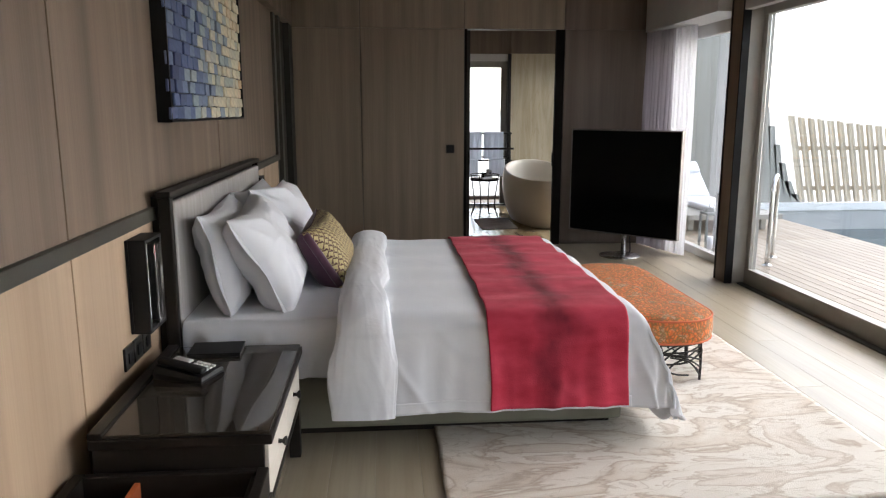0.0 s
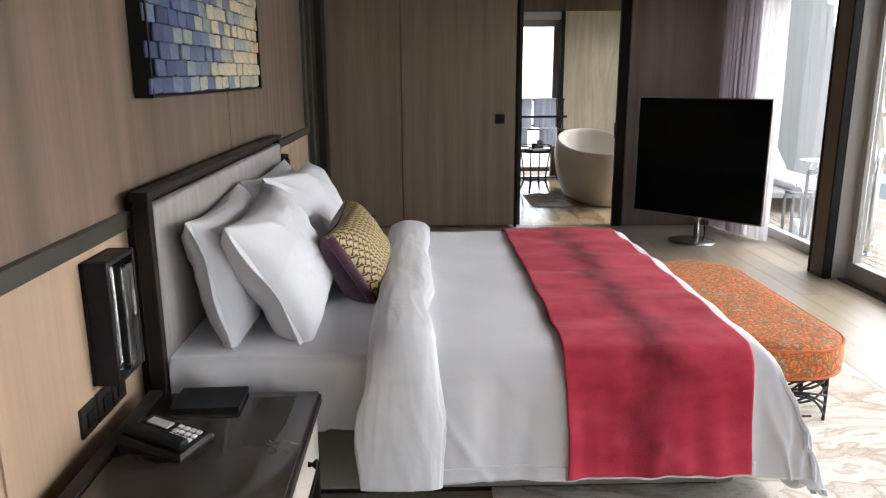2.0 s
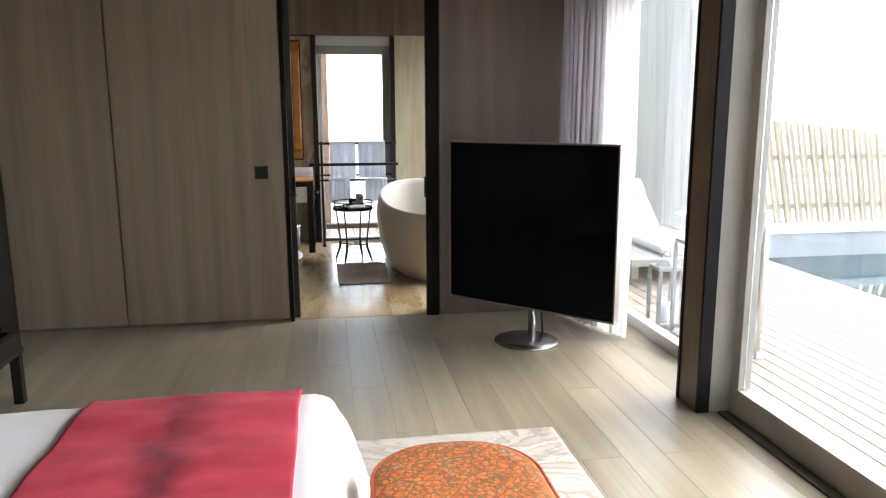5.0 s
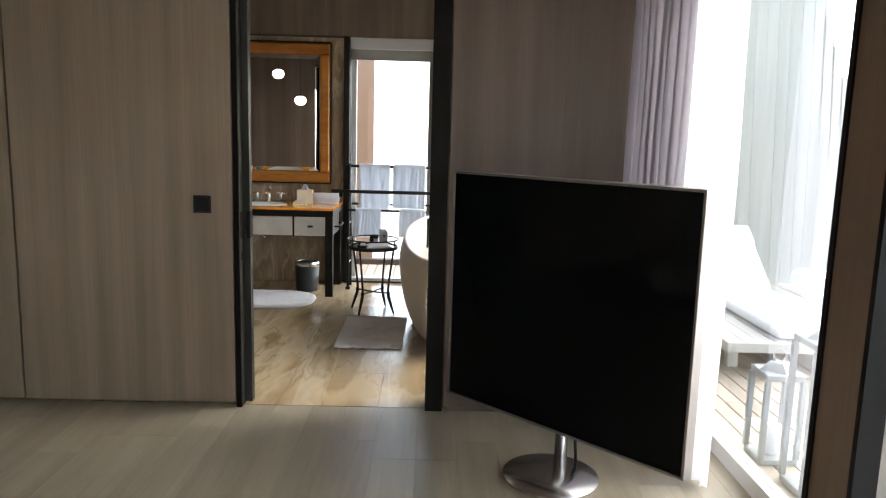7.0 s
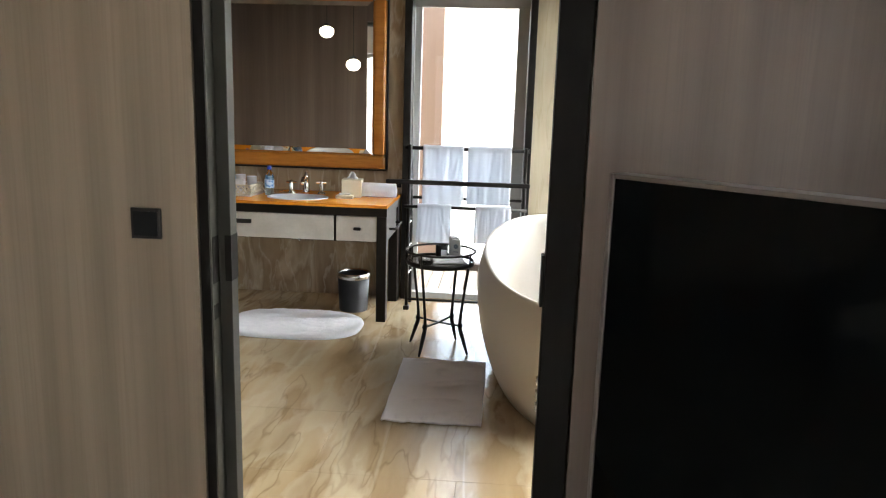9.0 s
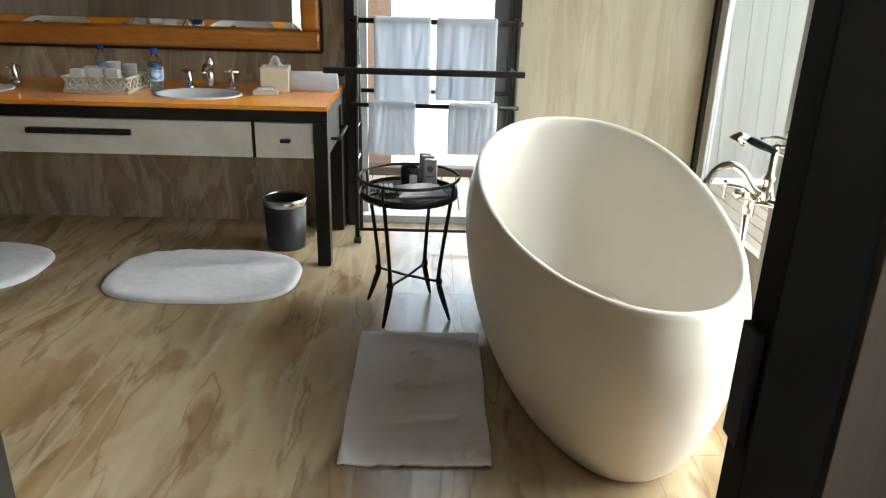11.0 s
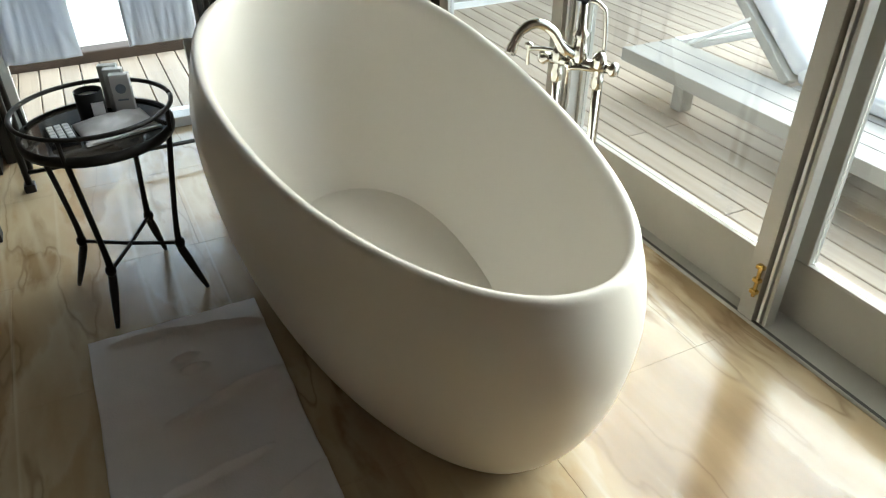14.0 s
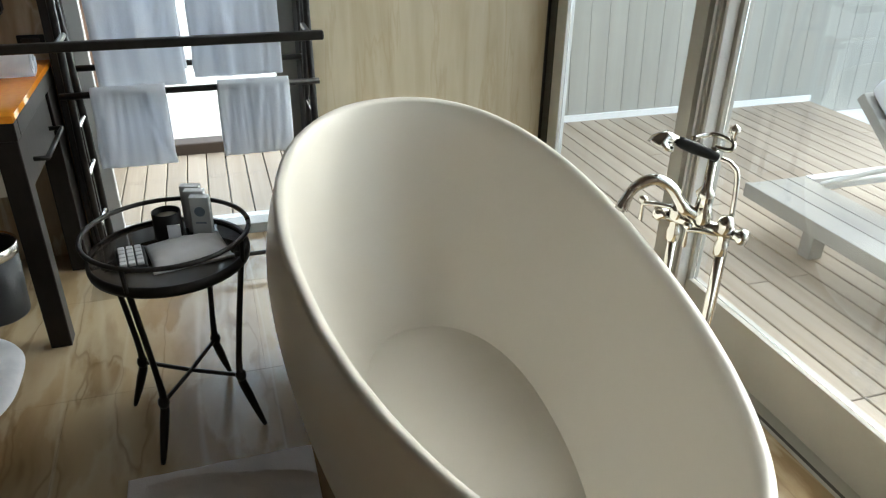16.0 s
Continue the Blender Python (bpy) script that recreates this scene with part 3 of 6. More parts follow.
# west wall of the bedroom
wall_west = structure("wall_west", box(WEST - 0.2, WEST, SOUTH, 8.14, 0, TOP), M["joint"], "bedroom wall clad in grey oak veneer over pale oak wainscot", "wall")
# south wall is out of view; its pale colour is added as fill bounce
wall_south = structure("wall_south", box(WEST - 0.2, 3.4, SOUTH - 0.2, SOUTH, 0, TOP), M["ceiling"], "unseen wall closing the bedroom, made pale to bounce light", "wall")
wall_north = structure("wall_north", box(WEST, 0.84, 8.05, 8.14, 0, TOP), M["joint"], "wall of tall grey oak veneer panels beside the bathroom door", "wall")
box_r = box(2.0, 3.1, 8.0, 8.14, 0, TOP)
part("wall_core", box_r, M["joint"], wall_north)
part("wall_core", box(0.84, 2.0, 8.0, 8.14, DOOR_TOP + 0.04, TOP), M["joint"], wall_north)
for a, b in ((-2.6, -0.9), (-0.9, 0.7), (0.7, 2.333), (2.339, 4.55), (4.556, 6.9)):
    part("panel", box(WEST, WEST + 0.012, a + 0.002, b - 0.002, 1.085, 2.36, 0.0015), M["veneer"], wall_west)
for a, b in ((-2.6, -0.9), (-0.9, 0.7), (0.7, 2.333), (2.339, 4.25), (4.256, 6.17), (6.176, 7.0)):
    part("panel", box(WEST, WEST + 0.015, a + 0.002, b - 0.002, 0.06, 1.03, 0.0015), M["veneer_pale"], wall_west, "pale oak wainscot panel")
part("ledge", box(WEST, WEST + 0.035, SOUTH, 7.02, 1.03, 1.085, 0.004), M["trim"], wall_west, "dark bronze dado ledge")
part("edge_trim", box(WEST, WEST + 0.035, 6.9, 7.02, 1.086, 2.36, 0.004), M["trim"], wall_west)
part("skirting", box(WEST, WEST + 0.02, SOUTH, 7.0, 0.0, 0.058, 0.002), M["wenge"], wall_west)
part("cornice", box(WEST, WEST + 0.08, SOUTH, 7.97, 2.36, TOP - 0.001, 0.003), M["veneer"], wall_west)
part("recess_back", box(WEST, WEST + 0.01, 7.022, 7.97, 0.0, 2.358), M["jamb_bronze"], wall_west)
part("recess_post", box(WEST, WEST + 0.05, 7.12, 7.24, 0.0, 2.357, 0.003), M["trim"], wall_west)
part("recess_post", box(WEST, WEST + 0.07, 7.72, 7.975, 0.0, 2.357, 0.003), M["jamb_bronze"], wall_west)
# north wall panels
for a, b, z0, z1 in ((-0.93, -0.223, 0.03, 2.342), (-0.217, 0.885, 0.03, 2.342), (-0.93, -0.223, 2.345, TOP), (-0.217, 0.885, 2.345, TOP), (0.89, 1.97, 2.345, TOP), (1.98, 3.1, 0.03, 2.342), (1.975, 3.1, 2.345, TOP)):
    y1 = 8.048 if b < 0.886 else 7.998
    # right of the door, shade beside the curtain is put into the veneer colour
    part("panel", box(a + 0.002, b - 0.002, NORTH, y1, z0, z1 - 0.002, 0.0015), M["veneer_dark_shaded" if a > 1.97 else "veneer_north"], wall_north)
part("jamb", box(0.888, 0.918, 7.99, 8.1, 0.0, DOOR_TOP, 0.002), M["jamb_bronze"], wall_north, "dark bronze door jamb")
# solid black strip stands in for the shadow in the gap by the door
part("jamb_slot", box(0.888, 0.916, 7.984, 7.9895, 0.0, DOOR_TOP), M["jamb"], wall_north, "black strip painting the shaded gap beside the jamb")
part("jamb", box(DOOR_R, 1.976, 7.985, 8.04, 0.0, DOOR_TOP, 0.002), M["jamb"], wall_north, "dark door jamb")
part("lintel", box(0.887, 1.976, 7.992, 8.1, DOOR_TOP, DOOR_TOP + 0.03, 0.002), M["trim"], wall_north)
# the sliding door, pushed back into its pocket
door_1 = thing("door_1", (0, 0, 0), "sliding veneered door pushed open into its wall pocket", "door", "", "structure")
part("door_edge", box(0.919, 0.957, 8.045, 8.098, 0.012, DOOR_TOP - 0.005, 0.002), M["jamb_bronze"], door_1, "dark bronze door edge")
part("pull", box(0.938, 0.9582, 8.0435, 8.0995, 0.9, 1.04, 0.001), M["jamb"], door_1, "black recessed pull handle")
part("pull_plate", box(0.9183, 0.9198, 7.999, 8.043, 0.9, 1.04, 0.0005), M["jamb"], door_1, "black pull plate")
part("lock", box(0.9183, 0.9196, 8.0, 8.034, 0.79, 0.835, 0.0005), M["jamb"], door_1, "black lock plate")
part("strike_plate", box(1.874, 1.8845, 7.995, 8.035, 0.88, 1.03, 0.002), M["gloss_black"], wall_north, "black strike plate")
for z in (0.56, 0.6, 0.64):
    part("latch_slot", box(1.8785, 1.8846, 8.0, 8.03, z, z + 0.02, 0.001), M["steel"], wall_north)
# bathroom walls
wall_bath = structure("wall_bathroom_north", box(BATH_W, 1.04, BATH_N, BATH_N + 0.15, 0, TOP), M["marble_wall"], "veined brown marble wall behind the vanity", "wall")
structure("wall_bathroom_west", box(BATH_W - 0.2, BATH_W, 8.14, BATH_N + 0.15, 0, TOP), M["veneer_dark_shaded"], "veneered side wall of the bathroom", "wall")
structure("wall_bathroom_south", box(BATH_W, 0.884, 8.142, 8.2, 0, TOP), M["veneer_dark_shaded"], "veneered bathroom wall beside the door", "wall")
structure("wall_bathroom_head", box(0.887, 3.02, 8.142, 8.2, DOOR_TOP + 0.035, TOP), M["veneer_dark_shaded"], "veneered wall above the bathroom door", "wall")
structure("wall_bathroom_corner", box(1.98, 3.02, 8.142, 8.2, 0, DOOR_TOP + 0.033), M["veneer_dark_shaded"], "veneered bathroom wall on the window side", "wall")
wall_stone = structure("wall_bathroom_stone", box(1.975, 3.0, BATH_N, BATH_N + 0.15, 0, TOP), M["travertine"], "cream travertine wall slab behind the bathtub", "wall")
part("upper_panel", box(BATH_W, 0.868, BATH_N - 0.02, BATH_N - 0.001, 2.345, TOP - 0.001, 0.002), M["veneer"], wall_bath, "veneered band above the mirror")
part("upper_panel", box(0.872, 1.04, BATH_N - 0.02, BATH_N - 0.001, 2.345, TOP - 0.001, 0.002), M["veneer"], wall_bath)
part("upper_trim", box(BATH_W, 1.04, BATH_N - 0.022, BATH_N - 0.001, 2.325, 2.344, 0.002), M["trim"], wall_bath)
part("upper_panel", box(1.976, 3.0, BATH_N - 0.02, BATH_N - 0.001, 2.345, TOP - 0.001, 0.002), M["veneer"], wall_stone, "veneered band above the stone")
structure("wall_bathroom_window_head", box(1.04, 1.975, BATH_N - 0.02, BATH_N + 0.15, 2.34, TOP), M["veneer"], "veneered band above the bathroom window", "wall")
# window walls
window_1 = thing("window_1", (3.17, 0, 0), "large sliding glass wall with grey frame onto the deck", "window", "", "structure")
for a, b in ((-2.6, -0.3), (-0.25, 2.75), (2.8, 5.97)):
    part("bottom_rail", box(-0.04, 0.04, a, b, 0.0, 0.14, 0.003), M["frame_grey"], window_1)
    part("top_rail", box(-0.04, 0.04, a, b, 2.26, 2.34, 0.003), M["frame_grey"], window_1)
    part("stile", box(-0.035, 0.035, b - 0.06, b, 0.141, 2.259, 0.003), M["frame_grey"], window_1)
    part("stile", box(-0.035, 0.035, a, a + 0.06, 0.141, 2.259, 0.003), M["frame_grey"], window_1)
    pane = part("pane", box(-0.004, 0.004, a + 0.061, b - 0.061, 0.142, 2.258), M["glass"], window_1)
    pane.visible_shadow = False
part("floor_track", box(-0.1, -0.045, -2.6, 5.97, -0.01, 0.012, 0.002), M["trim"], window_1)
part("header", box(-0.12, 0.1, -2.6, 6.3, 2.345, TOP - 0.002, 0.003), M["frame_grey"], window_1, "grey header beam over the glass")
part("blind_box", box(-0.2, -0.125, -2.6, 6.0, 2.3, TOP - 0.002, 0.003), M["frame_white"], window_1, "pale roller blind box")

column = structure("wall_column", box(3.032, 3.245, 5.985, 6.24, 0, TOP - 0.001, 0.002), M["frame_grey"], "grey boxed column between the glass walls", "wall")
part("brown_strip", box(2.972, 3.031, 6.002, 6.185, 0, TOP - 0.003, 0.002), M["veneer"], column, "brown veneer strip")
part("black_strip", box(2.966, 3.0305, 5.982, 6.0015, 0, TOP - 0.003, 0.001), M["gloss_black"], column)
part("black_strip", box(2.966, 3.0305, 6.1855, 6.207, 0, TOP - 0.003, 0.001), M["gloss_black"], column)

window_2 = thing("window_2", (3.3, 0, 0), "glass pane with grey frame beside the sheer curtain", "window", "", "structure")
part("bottom_rail", box(-0.04, 0.04, 6.25, 8.1, -0.02, 0.08, 0.003), M["frame_white"], window_2)
part("top_rail", box(-0.04, 0.04, 6.25, 8.1, 2.22, 2.34, 0.003), M["frame_white"], window_2)
part("header", box(-0.1, 0.1, 6.31, 8.13, 2.345, TOP - 0.002, 0.003), M["frame_white"], window_2)
part("stile", box(-0.03, 0.03, 8.04, 8.1, 0.081, 2.219, 0.003), M["frame_white"], window_2)
pane = part("pane", box(-0.004, 0.004, 6.25, 8.039, 0.082, 2.218), M["glass"], window_2)
pane.visible_shadow = False
structure("beam", box(2.86, 3.19, 6.245, 7.975, 2.32, TOP - 0.002, 0.003), M["frame_white"], "pale pelmet box over the curtain", "beam")
structure("wall_east_end", box(3.12, 3.4, 8.11, 8.2, 0, TOP - 0.001), M["frame_grey"], "grey wall end between bedroom and bathroom glass", "wall")

# sheer curtain
curtain = thing("curtain", (0, 0, 0), "lilac sheer curtain gathered at the wall, hem on the floor", "curtain")


def curtain_fn(u, v):
    n = 13
    base = Vector((2.875 + 0.215 * u ** 1.3, 7.945 - 0.8 * u, 0))
    depth = 0.028 + 0.012 * math.sin(5 * u) + 0.012 * (1 - v)
    w = math.sin(u * n * 2 * math.pi + 1.9 * wave(u * 5, 3) + 0.5 * math.sin(3 * v)) * (0.75 + 0.6 * wave(u * 8, 1.5))
    return (base.x + depth * w + 0.01 * wave(u * 9, v * 3), base.y + 0.012 * math.cos(u * n * 2 * math.pi) + 0.012 * wave(u * 7, v * 2, 4), 0.015 + v * 2.3 + 0.012 * wave(u * 30, 0) * (1 - v))


part("gathered_cloth", sheet(lambda u, v: curtain_fn(0.62 * u, v), 190, 16), M["curtain"], curtain, "lilac-grey gathered folds", True)
# same cloth continued, whitened where the window glows through it
part("sheer_cloth", sheet(lambda u, v: curtain_fn(0.62 + 0.38 * u, v), 90, 16), M["sheer"], curtain, "thin sheer edge, coloured pale as if backlit", True)
part("track", box(2.87, 3.1, 7.2, 7.96, 2.312, 2.319, 0.001), M["frame_white"], curtain, "white curtain track")

# bathroom window behind the towel rack
window_3 = thing("window_3", (0, 11.38, 0), "tall bathroom window in a black frame with roller blind", "window", "", "structure")
for a, b in ((1.041, 1.095), (1.925, 1.974)):
    part("post", box(a, b, -0.1, 0.09, 0, 2.338, 0.003), M["black_metal"], window_3)
part("blind", box(1.096, 1.924, -0.05, 0.03, 2.235, 2.336, 0.004), M["frame_white"], window_3, "rolled pale blind")
part("head_rail", box(1.096, 1.924, 0.032, 0.085, 2.14, 2.336, 0.002), M["frame_grey"], window_3)
part("sill", box(1.096, 1.924, -0.03, 0.1, -0.01, 0.04, 0.003), M["frame_white"], window_3)
part("stile", box(1.1, 1.15, 0.032, 0.075, 0.041, 2.139, 0.002), M["frame_white"], window_3)
part("stile", box(1.84, 1.923, 0.032, 0.075, 0.041, 2.139, 0.002), M["frame_grey"], window_3)
pane = part("pane", box(1.151, 1.839, 0.05, 0.056, 0.042, 2.138), M["glass"], window_3)
pane.visible_shadow = False

# sliding glass doors of the bathroom
window_4 = thing("window_4", (3.03, 0, 0), "sliding glass doors with grey frames from bathroom to deck", "window", "", "structure")
part("corner_post", box(-0.03, 0.06, 11.33, 11.45, 0, 2.3, 0.003), M["wenge"], window_4, "dark corner post")
part("bronze_strip", box(-0.02, 0.05, 11.27, 11.329, 0, 2.3, 0.002), M["trim"], window_4)
for a, b, dx, m in ((10.25, 11.268, 0.0, "frame_white"), (9.18, 10.25, 0.035, "frame_bronze"), (8.21, 9.22, 0.095, "frame_bronze")):
    part("bottom_rail", box(dx - 0.018, dx + 0.02, a, b, 0.012, 0.2, 0.003), M["frame_bronze"], window_4)
    part("top_rail", box(dx - 0.018, dx + 0.02, a, b, 2.18, 2.3, 0.003), M["frame_bronze"], window_4)
    part("stile", box(dx - 0.018, dx + 0.02, b - 0.09, b, 0.201, 2.179, 0.003), M[m], window_4)
    part("stile", box(dx - 0.018, dx + 0.02, a, a + 0.07, 0.201, 2.179, 0.003), M["frame_bronze"], window_4)
    part("glazing_bead", box(dx - 0.022, dx + 0.022, a + 0.071, b - 0.091, 0.201, 0.209, 0.002), M["frame_bronze"], window_4)
    pane = part("pane", box(dx - 0.003, dx + 0.003, a + 0.071, b - 0.091, 0.21, 2.178), M["glass"], window_4)
    pane.visible_shadow = False
for y0, y1, d, m in ((9.174, 9.229, -0.034, "frame_bronze"), (9.156, 9.166, -0.022, "frame_white"), (9.134, 9.146, -0.022, "frame_bronze"), (10.247, 10.312, -0.034, "frame_bronze"), (10.226, 10.238, -0.022, "frame_white"), (10.202, 10.214, -0.022, "frame_bronze"), (10.176, 10.19, -0.022, "frame_white")):
    part("mullion_rib", box(d, 0.0165, y0, y1, 0.0125, 2.3, 0.002), M[m], window_4)
for y0, y1 in ((9.137, 9.1725), (10.179, 10.2455)):
    part("mullion_channel", box(-0.008, 0.0158, y0, y1, 0.0125, 2.3), M["frame_bronze"], window_4, "recessed channel")
part("bolt", sweep([(-0.042, 9.186, 0.1), (-0.042, 9.186, 0.21)], 0.006), M["brass"], window_4, "small brass flush bolt")
for z in (0.11, 0.15, 0.195):
    part("bolt_bracket", box(-0.05, -0.0335, 9.176, 9.198, z, z + 0.012, 0.001), M["brass"], window_4)
part("floor_track", box(-0.035, 0.15, 8.21, 11.33, -0.012, 0.011, 0.002), M["frame_bronze"], window_4)
part("track_groove", box(-0.032, -0.022, 8.21, 11.33, 0.0111, 0.0125), M["trim"], window_4)
part("header", box(-0.05, 0.15, 8.21, 11.45, 2.301, TOP - 0.002, 0.003), M["frame_bronze"], window_4)

# ---- outside ----
ground = structure("ground", box(-2400, 2400, -2400, 2400, -1.3, -1.0), M["sand"], "pale sandy ground reaching to the horizon", "ground")
deck = structure("deck", box(3.22, 5.7, -5.0, 12.62, -0.3, -0.075), M["kerb_stone"], "weathered timber deck along the glass walls", "deck")
part("deck_bed", box(-3.0, 3.22, 11.5, 12.5, -0.3, -0.075), M["kerb_stone"], deck)
structure("deck_edge", box(-3.0, 2.9, 12.5, 12.62, -0.3, 0.03, 0.01), M["dark_kerb"], "low dark brown kerb at the deck edge", "kerb")
structure("outer_wall", box(0.1, 1.215, 12.63, 12.8, -0.99, 2.6), M["brown_render"], "brown rendered wall outside the bathroom window", "wall")
pool = thing("pool", (5.7, 0, 0), "swimming pool with still blue-grey water beside the deck", "pool", "", "structure")
part("water", box(0.0, 9.0, -5.0, 12.38, -0.75, -0.62), M["water"], pool)
part("side_wall", box(-0.06, -0.002, -5.0, 12.38, -0.99, -0.08), M["kerb_stone"], pool)
part("kerb", box(0.0, 9.0, 12.381, 12.9, -0.99, -0.27, 0.01), M["kerb_stone"], pool, "grey pool end wall")
part("coping", box(0.0, 9.05, 12.35, 12.92, -0.269, -0.135, 0.006), M["white_paint"], pool, "white coping slab")

# slatted fence that leans and fans out
fence = thing("fence", (7.5, 12.52, -0.135), "leaning bleached timber slat fence on the pool wall", "fence")
slat_mesh = None
for i in range(74):
    if slat_mesh is None:
        slat = part("slat", box(-0.021, 0.021, -0.03, 0.03, 0.0, 1.56, 0.004), M["fence_slat"], fence)
        slat_mesh = slat.data
    else:
        slat = new("slat", slat_mesh)
        slat.parent = fence
    slat.matrix_basis = pose(0.02 + 0.088 * i, 0.05 * (i % 2), 0.0, 0, -12.5 + 0.06 * i, 0) @ Matrix.Diagonal((1, 1, 1.0 - 0.007 * min(i, 24) + 0.02 * random.random(), 1))
part("rail", box(0.0, 6.7, 0.084, 0.12, 0.2, 0.28, 0.004), M["fence_slat"], fence)
part("rail", box(-0.15, 6.6, 0.084, 0.12, 0.92, 1.0, 0.004), M["fence_slat"], fence)

# chrome pool handrail
rail = thing("pool_handrail", (3.8, 6.8, -0.03), "curved chrome pool handrail on the deck", "handrail")
part("tube", sweep(bend([(0, 0, 0), (0, 0, 0.62), (0.02, 0.03, 0.8), (0.12, 0.16, 0.88), (0.23, 0.33, 0.78), (0.26, 0.38, 0.6), (0.26, 0.38, 0.0)], 6), 0.022, 10), M["steel"], rail, "", True)
for x, y in ((0, 0), (0.26, 0.38)):
    part("flange", moved(lathe([(0.001, 0.0), (0.05, 0.0), (0.05, 0.008), (0.024, 0.02), (0.001, 0.02)], 16), Matrix.Translation((x, y, 0))), M["steel"], rail)

# privacy screen of whitewashed boards with a raked end
screen = thing("privacy_screen", (0, 12.5, -0.03), "tall whitewashed board privacy screen with a raked end", "screen")
for i in range(34):
    x0 = 3.25 + i * 0.128
    top = 3.2 if x0 < 6.2 else max(0.05, 3.2 - (x0 - 6.2) * 2.55)
    lean, foot = 0.17, 0.0 if x0 < 5.65 else -0.103
    bm = bmesh.new()
    fr = [bm.verts.new(p) for p in ((x0, 0, foot), (x0 + 0.125, 0, foot), (x0 + 0.125 - lean, 0, top), (x0 - lean, 0, top))]
    bk = [bm.verts.new((v.co.x, 0.025, v.co.z)) for v in fr]
    bm.faces.new(fr), bm.faces.new(bk[::-1])
    for k in range(4):
        bm.faces.new((fr[k], bk[k], bk[(k + 1) % 4], fr[(k + 1) % 4]))
    bmesh.ops.recalc_face_normals(bm, faces=bm.faces[:])
    part("board", bm, M["screen_board"], screen)
part("backing", box(2.95, 6.3, 0.03, 0.05, 0.0, 3.1), M["kerb_stone"], screen)
part("base_strip", box(3.25, 5.68, -0.02, -0.002, 0.0, 0.04, 0.003), M["white_paint"], screen)

# sun lounger
lounger = thing("sun_lounger", (3.81, 8.75, -0.03), "low pale grey plank sun lounger with a raised white-cushioned back", "lounger")
LX, LY = 1.24, 2.1
part("side_rail", box(0.0, 0.025, 0.0, LY, 0.165, 0.23, 0.004), M["lounger_paint"], lounger)
part("side_rail", box(LX - 0.025, LX, 0.0, LY, 0.165, 0.23, 0.004), M["lounger_paint"], lounger)
part("end_rail", box(0.026, LX - 0.026, 0.0, 0.025, 0.165, 0.228, 0.004), M["lounger_paint"], lounger)
part("end_rail", box(0.33, LX - 0.33, LY - 0.05, LY, 0.165, 0.228, 0.004), M["white_paint"], lounger, "white end rail")
for i in range(3):
    part("slat", box(0.027 + i * 0.1, 0.123 + i * 0.1, 0.027, LY - 0.002, 0.2, 0.226, 0.003), M["lounger_paint"], lounger)
    part("slat", box(LX - 0.123 - i * 0.1, LX - 0.027 - i * 0.1, 0.027, LY - 0.002, 0.2, 0.226, 0.003), M["lounger_paint"], lounger)
for i in range(6):
    part("slat", box(0.331 + i * 0.0965, 0.424 + i * 0.0965, 0.027, 1.36, 0.2, 0.226, 0.003), M["lounger_paint"], lounger)
for x, y in ((0.1, 1.78), (0.1, 0.25), (LX - 0.17, 0.25), (LX - 0.17, 1.78)):
    part("leg", box(x, x + 0.07, y - 0.035, y + 0.035, 0.0, 0.199, 0.005), M["lounger_paint"], lounger)
part("seat_cushion", box(0.36, LX - 0.36, 0.1, 1.38, 0.227, 0.31, 0.03, seg=3), M["linen"], lounger, "white seat cushion", True)
BACK = pose(0.332, 1.38, 0.25, 38, 0, 0)
for x in (0.0, 0.5):
    part("back_rail", moved(box(x, x + 0.075, 0.0, 0.68, -0.05, -0.005, 0.005), BACK), M["lounger_paint"], lounger)
for i in range(6):
    part("back_slat", moved(box(0.077, 0.498, 0.01 + i * 0.111, 0.111 + i * 0.111, -0.032, -0.006, 0.003), BACK), M["lounger_paint"], lounger)
part("back_cushion", moved(box(0.02, 0.555, 0.0, 0.69, -0.003, 0.1, 0.035, seg=3), BACK), M["linen"], lounger, "white back cushion", True)
part("head_cushion", moved(box(0.04, 0.535, 0.46, 0.68, 0.095, 0.15, 0.026, seg=3), BACK), M["linen"], lounger, "white head cushion", True)
for x in (0.34, 0.89):
    part("strut", sweep([(x, 2.0, 0.225), (x, 1.66, 0.44)], 0.011), M["white_paint"], lounger)
part("strut_bar", sweep([(0.33, 2.0, 0.225), (0.9, 2.0, 0.225)], 0.011), M["white_paint"], lounger)

table_out = thing("side_table", (5.3, 10.45, -0.03), "small round white outdoor side table", "table")
part("top", moved(lathe([(0.001, 0.0), (0.22, 0.0), (0.23, 0.01), (0.22, 0.02), (0.001, 0.02)], 32), Matrix.Translation((0, 0, 0.37))), M["white_paint"], table_out, "", True)
for k in range(3):
    a = k * 2.094
    part("leg", sweep([(0.18 * math.cos(a), 0.18 * math.sin(a), 0), (0.08 * math.cos(a), 0.08 * math.sin(a), 0.37)], 0.011), M["white_paint"], table_out)


